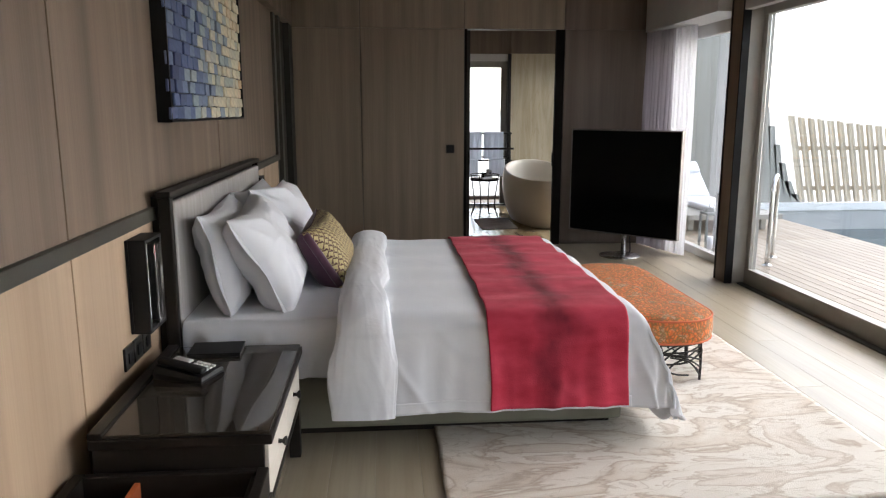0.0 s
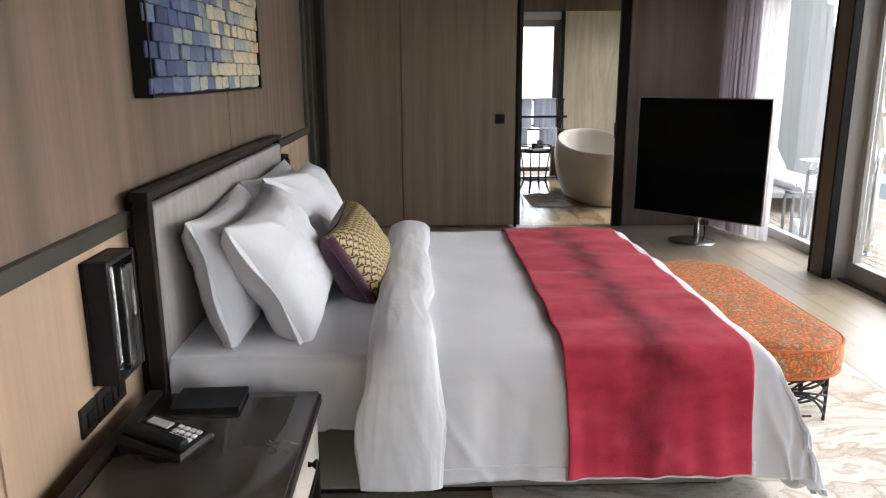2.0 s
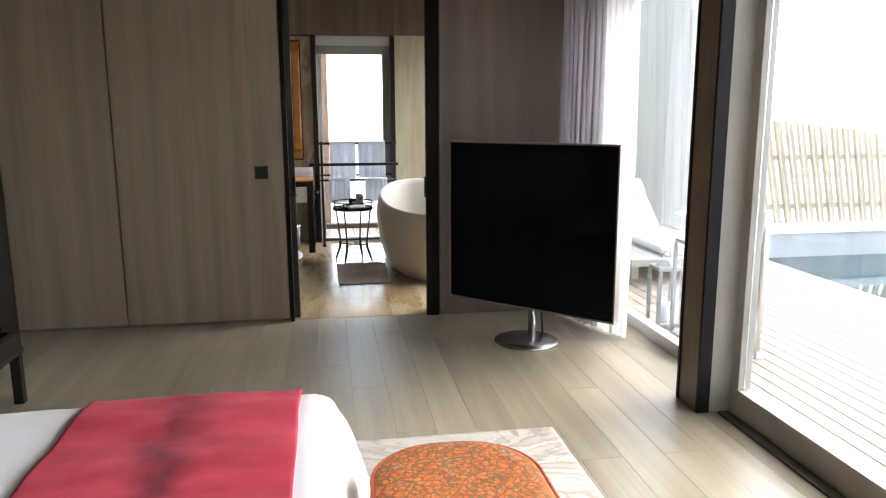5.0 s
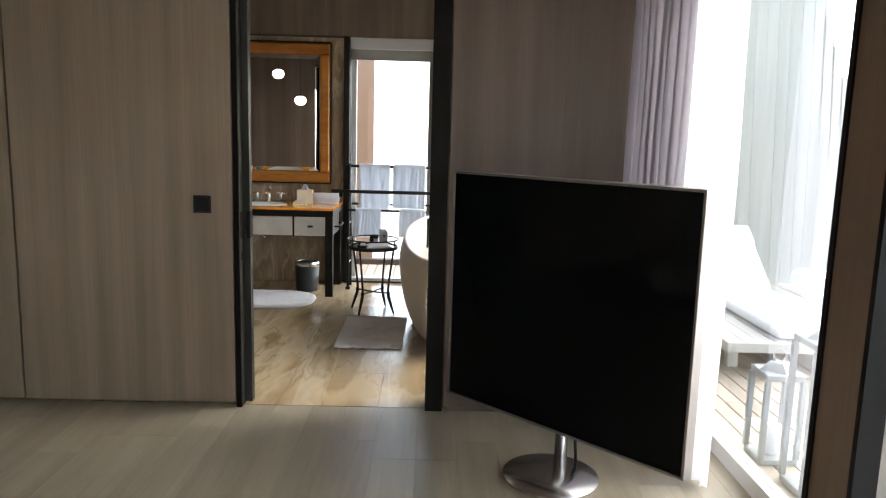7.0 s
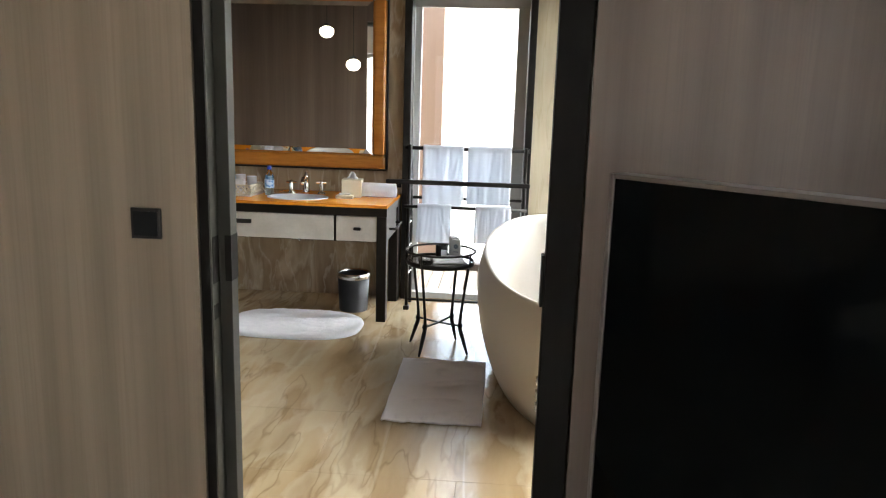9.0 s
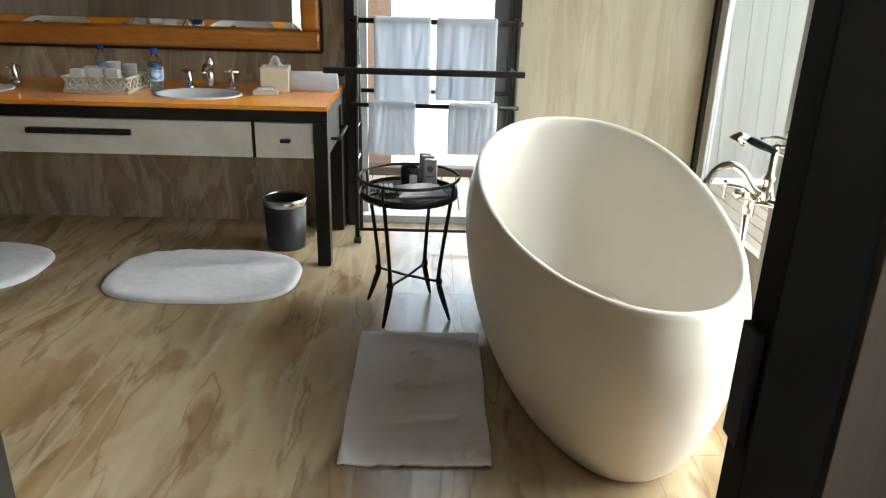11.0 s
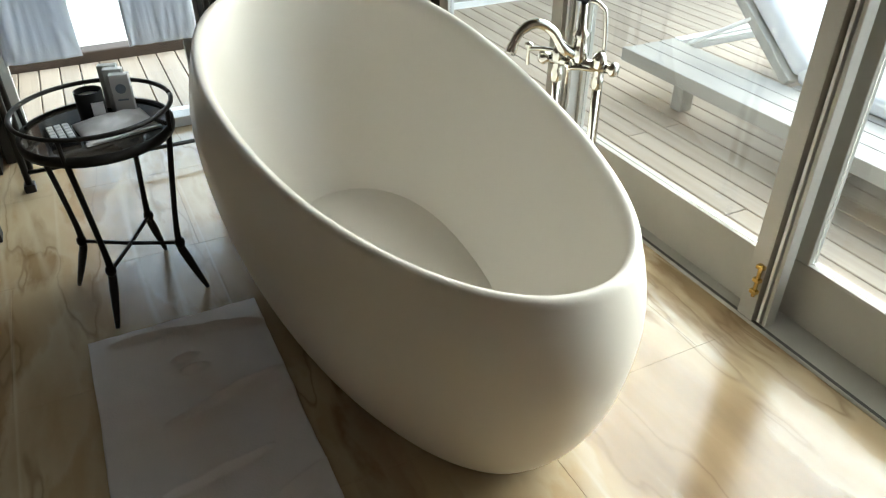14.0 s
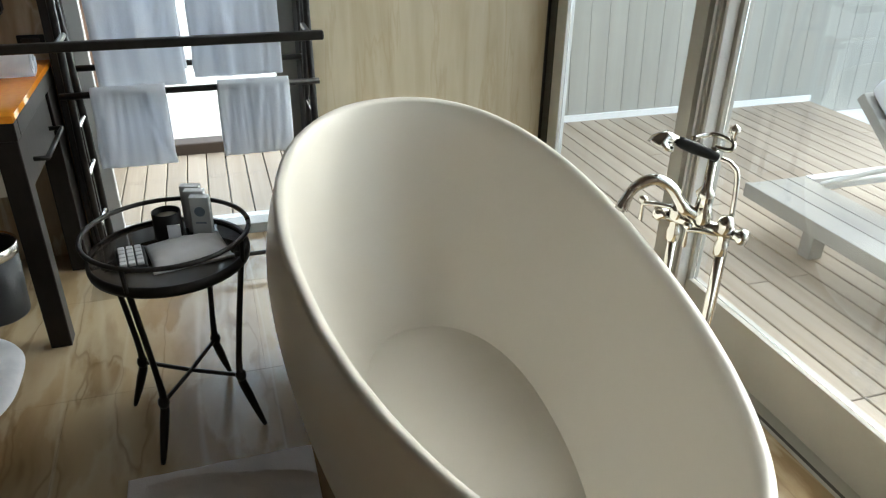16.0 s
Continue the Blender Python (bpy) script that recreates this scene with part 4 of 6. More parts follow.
def lantern(x, y, h, w):
    l = thing("lantern", (x, y, -0.03), "tall grey metal lantern with glass sides on the deck", "lantern", "deck lanterns")
    part("base", box(-w, w, -w, w, 0, 0.03, 0.006), M["lantern_metal"], l)
    part("cap", box(-w, w, -w, w, h - 0.04, h - 0.01, 0.006), M["lantern_metal"], l)
    part("roof", lathe([(w * 1.0, h - 0.01), (w * 0.5, h + 0.03), (0.001, h + 0.035)], 4), M["lantern_metal"], l)
    for sx in (-1, 1):
        for sy in (-1, 1):
            part("post", box(sx * w * 0.92 - 0.012, sx * w * 0.92 + 0.012, sy * w * 0.92 - 0.012, sy * w * 0.92 + 0.012, 0.031, h - 0.041, 0.002), M["lantern_metal"], l)
    part("candle", lathe([(0.001, 0.031), (0.04, 0.031), (0.04, 0.17), (0.001, 0.165)], 16), M["linen"], l, "white pillar candle", True)
    part("ring", moved(sweep([(0.03 * math.cos(a), 0, 0.03 * math.sin(a)) for a in [k * 0.5236 for k in range(13)]], 0.004, 6), Matrix.Translation((0, 0, h + 0.06))), M["lantern_metal"], l)
    return l


lantern(3.55, 7.56, 0.45, 0.09)
lantern(3.59, 7.24, 0.69, 0.1)

# step light on the privacy screen
step_light = thing("outdoor_wall_light", (4.84, 12.499, 0.235), "small white wall light fixed to the whitewashed boards", "lamp")
part("back_plate", box(-0.04, 0.04, -0.012, 0.0, 0.0, 0.12, 0.003), M["grey_plastic"], step_light)
part("hood", rings([[(-0.05, -0.013, 0.125), (0.05, -0.013, 0.125), (0.05, -0.055, 0.12), (-0.05, -0.055, 0.12)], [(-0.04, -0.013, 0.0), (0.04, -0.013, 0.0), (0.04, -0.04, 0.005), (-0.04, -0.04, 0.005)]], True, True, True), M["white_plastic"], step_light, "white tapered hood")

# ---- bedroom: the bed ----
TOPZ, YN, YF, XE, R = 0.605, 3.16, 5.02, 1.095, 0.09


def over(o, flare=0.2, r=R):
    """Outward reach and drop of cloth that hangs o metres past an edge."""
    q = r * math.pi / 2
    if o <= 0:
        return 0.0, 0.0
    if o < q:
        return r * math.sin(o / r), r * (1 - math.cos(o / r))
    return r + (o - q) * flare, r + (o - q) * 0.98


def drape(x, s, lift=0.0, folds=1.0):
    """Cloth on the bed: x runs to the foot and down, s runs across from YN to YF and past them down the sides."""
    ox = x - XE
    oy = YN - s if s < YN else max(0.0, s - YF)
    side = -1 if s < YN else 1
    rx, dx = over(ox, 0.22)
    ry, dy = over(oy)
    if ox > 0 and oy > 0:
        # the hanging corner is round, not pointed
        k = min(1.0, 1.22 * max(rx, ry) / (math.hypot(rx, ry) + 1e-9))
        rx, ry = rx * k, ry * k
    px = min(x, XE) + rx
    py = (YN if side < 0 else min(s, YF)) + side * ry if oy > 0 else s
    if oy <= 0:
        py = s
    drop = max(dx, dy) - 0.03 * min(dx, dy)
    z = TOPZ - min(drop, 0.56 if ox <= 0 or oy <= 0 else 0.56 - 0.085 * min(1.0, oy / 0.15))
    hang = min(1.0, max(dx, dy) / 0.3)
    f = folds * hang * (0.026 * wave(x * 5.5, s * 0.7, 3) + 0.012 * wave(x * 14, s * 1.5, 9))
    f += folds * hang * 0.011 * ridge_lines(x * 3.2 + s * 1.4, s * 1.3, 2)
    g = folds * (0.002 * ridge_lines(x * 2.1 + s * 0.8, s * 1.7, 6) + 0.007 * wave(x * 3, s * 2.2, 1) + 0.002 * wave(x * 9, s * 7, 5))
    w = dy * dy / (dx * dx + dy * dy + 1e-9)
    if oy > 0:
        py += side * (f + lift) * w
        px += 0.3 * f * w
    if ox > 0:
        px += (folds * hang * 0.03 * wave(s * 5.5, x * 0.7, 3) + lift) * (1 - w)
        if oy > 0:
            tuck = min(dx, dy)
            spread = 0.055 * min(1.0, tuck / 0.25) * (1 + 0.5 * wave(s * 7 - x * 7, 4)) - 0.05 * max(0.0, (tuck - 0.33) / 0.15)
            px, py = px + spread, py + side * spread
    z += (1 - hang) * (g + folds * 0.005 * math.sin((s - YN) * 19 + 0.6 * wave(x * 2, s)) + lift + 0.012 * math.sin((s - YN) / (YF - YN) * math.pi))
    return Vector((px, py, max(z, 0.05 + 0.01 * wave(x * 4, s * 3))))


def ridge_lines(x, y, z=0.0):
    """Sharp cloth creases: narrow crests where a slow noise changes sign."""
    return max(0.0, 1 - 5.5 * abs(wave(x, y, z))) ** 2


bed = thing("bed", (0, 0, 0), "king-size bed with upholstered headboard and grey-green base on the rug", "bed")
part("base", box(-0.89, 1.12, 3.19, 5.03, 0.035, 0.285, 0.018), M["base_fabric"], bed, "grey-green upholstered base")
part("plinth", box(-0.85, 1.07, 3.23, 4.99, 0.0, 0.034), M["wenge"], bed)
part("headboard_frame", join(join(join(box(-0.945, -0.893, 3.12, 3.16, 0.0, 1.125, 0.004), box(-0.945, -0.893, 5.3, 5.34, 0.0, 1.125, 0.004)), box(-0.95, -0.888, 3.105, 5.355, 1.126, 1.152, 0.004)), box(-0.985, -0.93, 3.161, 5.299, 0.0, 1.125)), M["wenge"], bed, "dark wood headboard frame")
part("headboard_panel", box(-0.928, -0.885, 3.163, 5.297, 0.2, 1.105, 0.015, seg=3), M["head_fabric"], bed, "grey woven headboard panel", True)


def mattress_fn(u, v):
    s = 2.86 + v * (5.32 - 2.86)
    x = -0.885 + u * 1.2
    o = YN - s if s < YN else max(0.0, s - YF)
    r, d = over(o, 0.02, 0.05)
    side = -1 if s < YN else 1
    y = s if o <= 0 else (YN if side < 0 else YF) + side * (r - 0.03)
    hang = min(1.0, d / 0.15)
    return (x, y + side * hang * (0.018 * wave(x * 9 + s * 3, s * 2, 2) + 0.03 * ridge_lines(x * 3.5 + s * 1.2, s * 0.7, 4) + 0.018 * ridge_lines(x * 6 - s * 2, s * 0.9, 8)), 0.575 - d + 0.006 * wave(x * 6, s * 5) * (1 - hang))


part("fitted_sheet", sheet(mattress_fn, 70, 90), M["wrinkled"], bed, "white fitted sheet over the mattress", True)

duvet = thing("duvet", (0, 0, 0), "white cotton duvet folded back and hanging over the bed", "duvet")
part("hem_band", sheet(lambda u, v: drape(-0.0 + u * 1.1, 2.676 + v * 0.05, 0.003), 160, 6, 0.003), M["wrinkled"], duvet, "stitched hem band", True)
part("cover", sheet(lambda u, v: drape(-0.14 + u * 1.84, 2.672 + v * (5.58 - 2.672)), 190, 230, 0.012), M["wrinkled"], duvet, "", True)


def fold_fn(u, v):
    s = 2.662 + v * (5.56 - 2.662)
    a = u * 2 * math.pi
    wob = 0.025 * wave(s * 2.0, 2) + 0.006 * wave(s * 5, 5)
    hangs = max(0.0, YN - s, s - YF)
    c = drape(-0.1, s, 0.0, 0.0)
    spread = 0.11 + 0.025 * min(1, hangs / 0.3) + 0.015 * wave(s * 3, 8)
    thick = 0.047 * (1 - 0.45 * min(1, hangs / 0.5))
    out = Vector((0, 0, 1)) if hangs == 0 else Vector((0, -0.98 if s < YN else 0.98, 0.2)) * min(1, hangs / 0.12) + Vector((0, 0, 1)) * (1 - min(1, hangs / 0.12))
    out.normalize()
    bulge = 1 + 0.08 * wave(math.cos(a), s * 2.5, math.sin(a)) + 0.015 * wave(2 * math.cos(a), s * 8, 2 * math.sin(a)) + 0.05 * wave(3.2 * math.cos(a), s * 4.5, 3.2 * math.sin(a)) + 0.026 * ridge_lines(1.3 * math.cos(a) + 1.2 * s, s * 1.8, 1.3 * math.sin(a)) + 0.02 * ridge_lines(1.9 * math.cos(a) + 4, s * 2.6, 1.9 * math.sin(a) - 1.5 * s) + 0.06 * min(1, hangs / 0.3) * ridge_lines(1.7 * math.cos(a) + 9, s * 1.7, 1.7 * math.sin(a) + s)
    return c + Vector((1, 0, 0)) * (math.cos(a) * spread * bulge + wob + 0.01 * min(1, hangs / 0.5)) + out * (0.018 + math.sin(a) * thick * bulge)


part("turned_fold", sheet(fold_fn, 110, 260), M["wrinkled"], duvet, "thick turned-back fold", True)

runner = thing("bed_runner", (0, 0, 0), "crimson bed runner with a dark dyed streak lying on the duvet", "runner")
for x0 in (0.454, 1.07):
    part("side_hem", sheet(lambda u, v: drape(x0 + u * 0.012, 2.685 + v * (5.5 - 2.685), 0.0105) + Vector((0.009 * wave(v * 11, 0 if x0 < 1 else 2), 0, 0)), 2, 150, 0.003), M["runner"], runner, "stitched hem", True)
part("cloth", sheet(lambda u, v: drape(0.452 + u * 0.632, 2.685 + v * (5.5 - 2.685), 0.012 + 0.004 * max(0, wave(u * 5 + v * 9, v * 22 - u * 3)) + 0.002 * wave(u * 11, v * 26) + 0.0015 * ridge_lines(u * 2.5 + v * 5, v * 9 - u * 2, 3)) + Vector((0.009 * wave(v * 11, u * 2), 0, 0)), 70, 190, 0.005), M["runner"], runner, "", True)


# ---- pillows ----
def pillow_faces(w, h, t, front, seed, crease=1.0):
    """One face of a stuffed case: pinched corner ears, a dented middle and creases running in from the corners."""
    def fn(u, v):
        a, b = u * 2 - 1, v * 2 - 1
        core = max(0.0, (1 - abs(a) ** 3.4) * (1 - abs(b) ** 3.4))
        y = a * w / 2 * (1 - 0.11 * (1 - b * b) ** 1.1 * abs(a) ** 2)
        z = b * h / 2 * (1 - 0.13 * (1 - a * a) ** 1.1 * abs(b) ** 2)
        x = (t / 2) * core ** 0.5
        edge = 1 - core
        soft = core ** 0.35
        x += crease * soft * (0.024 * wave(a * 1.6 + seed, b * 1.6, seed) + 0.012 * wave(a * 3.5 + b * 2, b * 3.5 - a * 2, seed + 3))
        x += crease * soft * (0.007 * ridge_lines(a * 0.8 + b * 0.6 + seed, b * 0.8 - a * 0.5, seed) + 0.005 * ridge_lines(a * 1.6 + seed, b * 1.2 + a * 0.6, seed + 5) - 0.004 * ridge_lines(a * 2.2 - b, b * 1.1 + seed, seed + 9))
        for ca, cb in ((-1, -1), (-1, 1), (1, -1), (1, 1)):
            da, db = a - ca, (b - cb) * h / w
            dist = math.hypot(da, db)
            ang = math.atan2(abs(db), abs(da))
            ray = 0.5 + 0.5 * math.sin(9 * ang + seed + 2 * ca + cb + 2 * dist)
            x += crease * 0.011 * core ** 0.4 * ray * ray * math.exp(-((dist - 0.3) / 0.24) ** 2)
        side = 1 if front else -1
        return (side * x + crease * 0.018 * wave(a * 2 + seed, b * 2, 7) * edge, y, z)
    return sheet(fn, 100, 80)


def pillow(at, w, h, t, seed, label):
    p = thing("pillow", at, label, "pillow", "bed pillows")
    part("front_cover", pillow_faces(w, h, t, True, seed), M["wrinkled"], p, "", True)
    part("back_cover", pillow_faces(w, h, t, False, seed), M["linen"], p, "", True)
    for sgn in (-1, 1):
        part("flange", sheet(lambda u, v: (0.004 * wave(v * 5, seed) + 0.01 * math.sin(v * 9 + seed) * u, sgn * (w / 2 * (1 - 0.11 * (1 - (2 * v - 1) ** 2) ** 1.1) - 0.004 + u * 0.03), (v * 2 - 1) * h / 2), 3, 24, 0.003), M["linen"], p, "", True)
    return p


pillow(pose(-0.775, 3.67, 0.79, 0, -13, 3), 0.88, 0.5, 0.19, 1.0, "plump white cotton pillow leaning on the headboard")
pillow(pose(-0.785, 4.62, 0.79, 0, -12, -2), 0.88, 0.5, 0.19, 2.7, "plump white cotton pillow leaning on the headboard")
pillow(pose(-0.585, 3.69, 0.785, 2, -29, 2), 0.86, 0.54, 0.25, 4.1, "plump white cotton pillow leaning on another pillow")
pillow(pose(-0.6, 4.58, 0.795, -2, -27, -4), 0.86, 0.54, 0.25, 6.3, "plump white cotton pillow leaning on another pillow")
cushion = thing("cushion", pose(-0.315, 4.06, 0.735, 3, -32, -3), "plum cushion with a gold trefoil-patterned front", "cushion")
part("gold_front", pillow_faces(0.7, 0.36, 0.2, True, 8.0, 0.4), M["gold_pattern"], cushion, "gold patterned front panel", True)
part("plum_back", pillow_faces(0.71, 0.37, 0.26, False, 8.0, 0.4), M["purple"], cushion, "plum velvet back", True)
for sgn in (-1, 1):
    part("plum_side", moved(box(-0.012, 0.03, -0.014, 0.014, -0.165, 0.165, 0.012), Matrix.Translation((0, sgn * 0.335, 0))), M["purple"], cushion, "", True)

# ---- rug ----
rug = thing("rug", (0, 0, 0), "cream and taupe marbled wool rug under the bed", "rug")
part("wool_face", sheet(lambda u, v: (0.226 + u * 1.975 + 0.004 * wave(v * 20, 0), 2.457 + v * 3.463 + 0.004 * wave(u * 20, 3), 0.014 + 0.0025 * wave(u * 40, v * 70)), 90, 150, 0.0135), M["rug"], rug, "", True)

# ---- bench ----
bench = thing("bench", (1.55, 4.32, 0.014), "oval bench with orange patterned seat and black twig-like metal base", "bench")


def stadium(hx, hy, r, n=14):
    pts = []
    for cx, cy, a0 in ((hx - r, hy - r, 0), (-hx + r, hy - r, 90), (-hx + r, -hy + r, 180), (hx - r, -hy + r, 270)):
        pts += [(cx + r * math.cos(radians(a0 + 90 * k / n)), cy + r * math.sin(radians(a0 + 90 * k / n))) for k in range(n + 1)]
    return pts


def slab(profile, hx, hy, r):
    loops = [[(x * 1.0, y * 1.0, z) for x, y in stadium(hx - d, hy - d, max(0.02, r - d))] for d, z in profile]
    return rings(loops, True, True, True)


part("seat", slab([(0.012, 0.245), (0.0, 0.26), (-0.004, 0.31), (0.0, 0.365), (0.012, 0.38), (0.03, 0.392), (0.08, 0.4), (0.17, 0.405), (0.23, 0.406)], 0.265, 0.735, 0.235), M["bench_fabric"], bench, "orange patterned upholstery", True)
for z in (0.374, 0.252):
    pts = [(x * 1.0, y * 1.0, z) for x, y in stadium(0.262, 0.732, 0.232)]
    part("piping", sweep(pts + pts[:1], 0.006, 6), M["piping"], bench, "red-orange piping", True)
part("seat_plate", slab([(0, 0.228), (0, 0.244)], 0.235, 0.7, 0.21), M["black_metal"], bench)
random.seed(11)
loop = stadium(0.225, 0.69, 0.2, 10)
lens = [0.0]
for (ax, ay), (bx, by) in zip(loop, loop[1:] + loop[:1]):
    lens.append(lens[-1] + math.hypot(bx - ax, by - ay))


def on_loop(s):
    s = s % lens[-1]
    for i in range(len(loop)):
        if lens[i] <= s <= lens[i + 1]:
            k = (s - lens[i]) / max(1e-6, lens[i + 1] - lens[i])
            a, b = loop[i], loop[(i + 1) % len(loop)]
            return a[0] + (b[0] - a[0]) * k, a[1] + (b[1] - a[1]) * k
    return loop[0]


for i in range(12):
    s0 = i / 12 * lens[-1]
    trunk = bend([(*on_loop(s0), 0.0), (*on_loop(s0 + 0.01), 0.1), (*on_loop(s0 - 0.015), 0.23)], 4)
    leg = part("branch_leg" if i % 3 == 0 else "upright", sweep(trunk, 0.0115 if i % 3 == 0 else 0.007, 6), M["black_metal"], bench)
    for k in range(9):
        z = 0.025 + 0.022 * k + 0.01 * random.random()
        d = (0.11 + 0.22 * random.random()) * (1 if k % 2 else -1)
        rise = (0.02 + 0.13 * random.random()) * (1 if random.random() > 0.3 else -0.5)
        part("branch", sweep(bend([(*on_loop(s0), z), (*on_loop(s0 + d * 0.5), min(0.225, max(0.02, z + rise * 0.75))), (*on_loop(s0 + d), min(0.23, max(0.02, z + rise)))], 4), 0.0054, 5), M["black_metal"], leg)

# ---- television ----
tv = thing("television", pose(2.44, 7.225, 0, 0, 0, -46), "large black television on a round brushed steel floor stand", "television")
part("screen", box(-0.596, 0.596, -0.031, -0.02, 0.246, 1.286, 0.001), M["screen"], tv, "black glass screen")
part("back", box(-0.59, 0.59, -0.019, 0.035, 0.25, 1.28, 0.012), M["gloss_black"], tv)
for a, b, c, d in ((-0.608, -0.597, 0.235, 1.297), (0.597, 0.608, 0.235, 1.297), (-0.596, 0.596, 0.235, 0.2455), (-0.596, 0.596, 1.2865, 1.297)):
    part("bezel", box(a, b, -0.035, 0.03, c, d, 0.0015), M["bezel"], tv, "silver-grey bezel")
part("pole", sweep([(0, 0.06, 0.02), (0, 0.06, 0.6)], 0.028, 20), M["steel"], tv, "steel pole", True)
part("bracket", box(-0.12, 0.12, 0.036, 0.1, 0.45, 0.75, 0.01), M["gloss_black"], tv)
part("stand_base", moved(lathe([(0.001, 0.0), (0.205, 0.0), (0.21, 0.006), (0.207, 0.014), (0.08, 0.024), (0.04, 0.03), (0.001, 0.03)], 48), Matrix.Translation((-0.02, 0.02, 0.001))), M["steel"], tv, "round brushed steel base", True)
part("power_cable", sweep(bend([(0.05, 0.06, 0.44), (0.055, 0.08, 0.2), (0.06, 0.09, 0.06), (0.05, 0.08, 0.028)], 5), 0.007, 6), M["gloss_black"], tv, "black cable", True)


# ---- bedside tables ----
def nightstand(x, y, label):
    n = thing("nightstand", (x, y, 0), label, "nightstand", "bedside tables")
    part("top", box(-0.255, 0.305, -0.44, 0.44, 0.455, 0.488, 0.004), M["wenge"], n)
    part("glass_top", box(-0.21, 0.298, -0.433, 0.433, 0.489, 0.5, 0.003), M["glass_dark"], n, "smoked glass top")
    part("back_lip", box(-0.255, -0.212, -0.44, 0.44, 0.489, 0.51, 0.004), M["wenge"], n)
    part("carcass", box(-0.25, 0.275, -0.425, 0.425, 0.25, 0.454, 0.003), M["wenge"], n)
    for a in (-0.418, 0.004):
        d = part("drawer", box(0.276, 0.29, a, a + 0.414, 0.262, 0.448, 0.003), M["drawer_white"], n, "limed white drawer front")
        knob = moved(lathe([(0.001, 0.0), (0.009, 0.0), (0.006, 0.012), (0.016, 0.022), (0.017, 0.028), (0.001, 0.03)], 14), pose(0.29, a + 0.207, 0.36, 0, 90, 0))
        part("knob", knob, M["black_metal"], d, "black knob", True)
    part("lower_rail", box(-0.25, 0.292, -0.425, 0.425, 0.232, 0.249, 0.002), M["wenge"], n)
    for sx in (-0.226, 0.265):
        for sy in (-0.405, 0.405):
            part("leg", box(sx - 0.024, sx + 0.024, sy - 0.024, sy + 0.024, 0.0, 0.231, 0.003), M["wenge"], n)
    part("shelf", box(-0.24, 0.24, -0.38, 0.38, 0.1, 0.125, 0.003), M["wenge"], n)
    return n


nightstand(-0.665, 2.605, "dark wood bedside table with smoked glass top and pale drawers")
nightstand(-0.69, 5.645, "dark wood bedside table with smoked glass top and pale drawers")

# open trays on legs at the far ends of the bedside tables
def storage_tray(x0, x1, y0, y1, label):
    t = thing("storage_box", (0, 0, 0), label, "box", "luggage trays")
    for a in ((x0, x0 + 0.035, y0, y1), (x1 - 0.035, x1, y0, y1), (x0 + 0.036, x1 - 0.036, y1 - 0.03, y1), (x0 + 0.036, x1 - 0.036, y0, y0 + 0.03)):
        part("side", box(*a, 0.3, 0.385, 0.004), M["wenge"], t)
    part("inner_lip", box(x1 - 0.05, x1 - 0.036, y0 + 0.031, y1 - 0.031, 0.3, 0.372, 0.002), M["trim"], t, "dark bronze inner lip")
    part("lower_rail", box(x1 - 0.03, x1 + 0.008, y0, y1, 0.27, 0.299, 0.003), M["wenge"], t)
    part("bottom", box(x0 + 0.036, x1 - 0.051, y0 + 0.031, y1 - 0.031, 0.285, 0.3, 0.001), M["dark_lining"], t, "dark red-brown lining")
    part("divider", box(x0 + 0.19, x0 + 0.208, y0 + 0.032, y1 - 0.032, 0.3005, 0.365, 0.002), M["orange_lining"], t, "orange divider")
    for x in (x0 + 0.025, x1 - 0.025):
        for y in (y0 + 0.025, y1 - 0.025):
            part("leg", box(x - 0.024, x + 0.024, y - 0.024, y + 0.024, 0.0, 0.269, 0.003), M["wenge"], t)
    return t


storage_tray(-0.965, -0.372, 1.3, 2.16, "open dark wood tray with orange lining beside the nightstand")
storage_tray(-0.965, -0.405, 6.09, 6.71, "open dark wood tray on legs beside the nightstand")

phone = thing("telephone", pose(-0.745, 2.69, 0.5, 0, 0, -20) @ Matrix.Scale(0.84, 4), "black desk telephone with silver keypad on the bedside table", "telephone")
wedge = rings([[(-0.12, -0.085, 0), (0.12, -0.085, 0), (0.12, 0.085, 0), (-0.12, 0.085, 0)], [(-0.125, -0.09, 0.035), (0.125, -0.09, 0.012), (0.125, 0.09, 0.012), (-0.125, 0.09, 0.035)], [(-0.115, -0.08, 0.06), (0.118, -0.08, 0.028), (0.118, 0.08, 0.028), (-0.115, 0.08, 0.06)]], True, True, True)
part("body", wedge, M["gloss_black"], phone)
tilt = pose(0, 0, 0.046, 0, 7.8, 0)
part("handset", moved(box(-0.115, 0.115, -0.075, -0.028, 0.004, 0.034, 0.012, seg=3), tilt), M["gloss_black"], phone, "black handset", True)
part("face_plate", moved(box(-0.095, -0.01, 0.02, 0.06, 0.0, 0.006, 0.002), tilt), M["grey_plastic"], phone, "silver face plate")
for i in range(4):
    for j in range(3):
        part("key", moved(box(0.012 + i * 0.024, 0.03 + i * 0.024, -0.012 + j * 0.028, 0.006 + j * 0.028, 0.0, 0.007, 0.002), tilt), M["white_plastic"], phone)
part("cord", sweep([(-0.12 - 0.02 * math.sin(k * 0.15), -0.06 + 0.012 * math.cos(k * 1.3) + 0.001 * k, 0.012 + 0.008 * math.sin(k * 1.3)) for k in range(40)], 0.003, 5), M["gloss_black"], phone, "", True)
folder = thing("leather_folder", pose(-0.7, 2.965, 0.5, 0, 0, 2), "black leather notepad folder on the bedside table", "folder")
part("cover", box(-0.105, 0.105, -0.08, 0.08, 0.0, 0.012, 0.003), M["gloss_black"], folder)
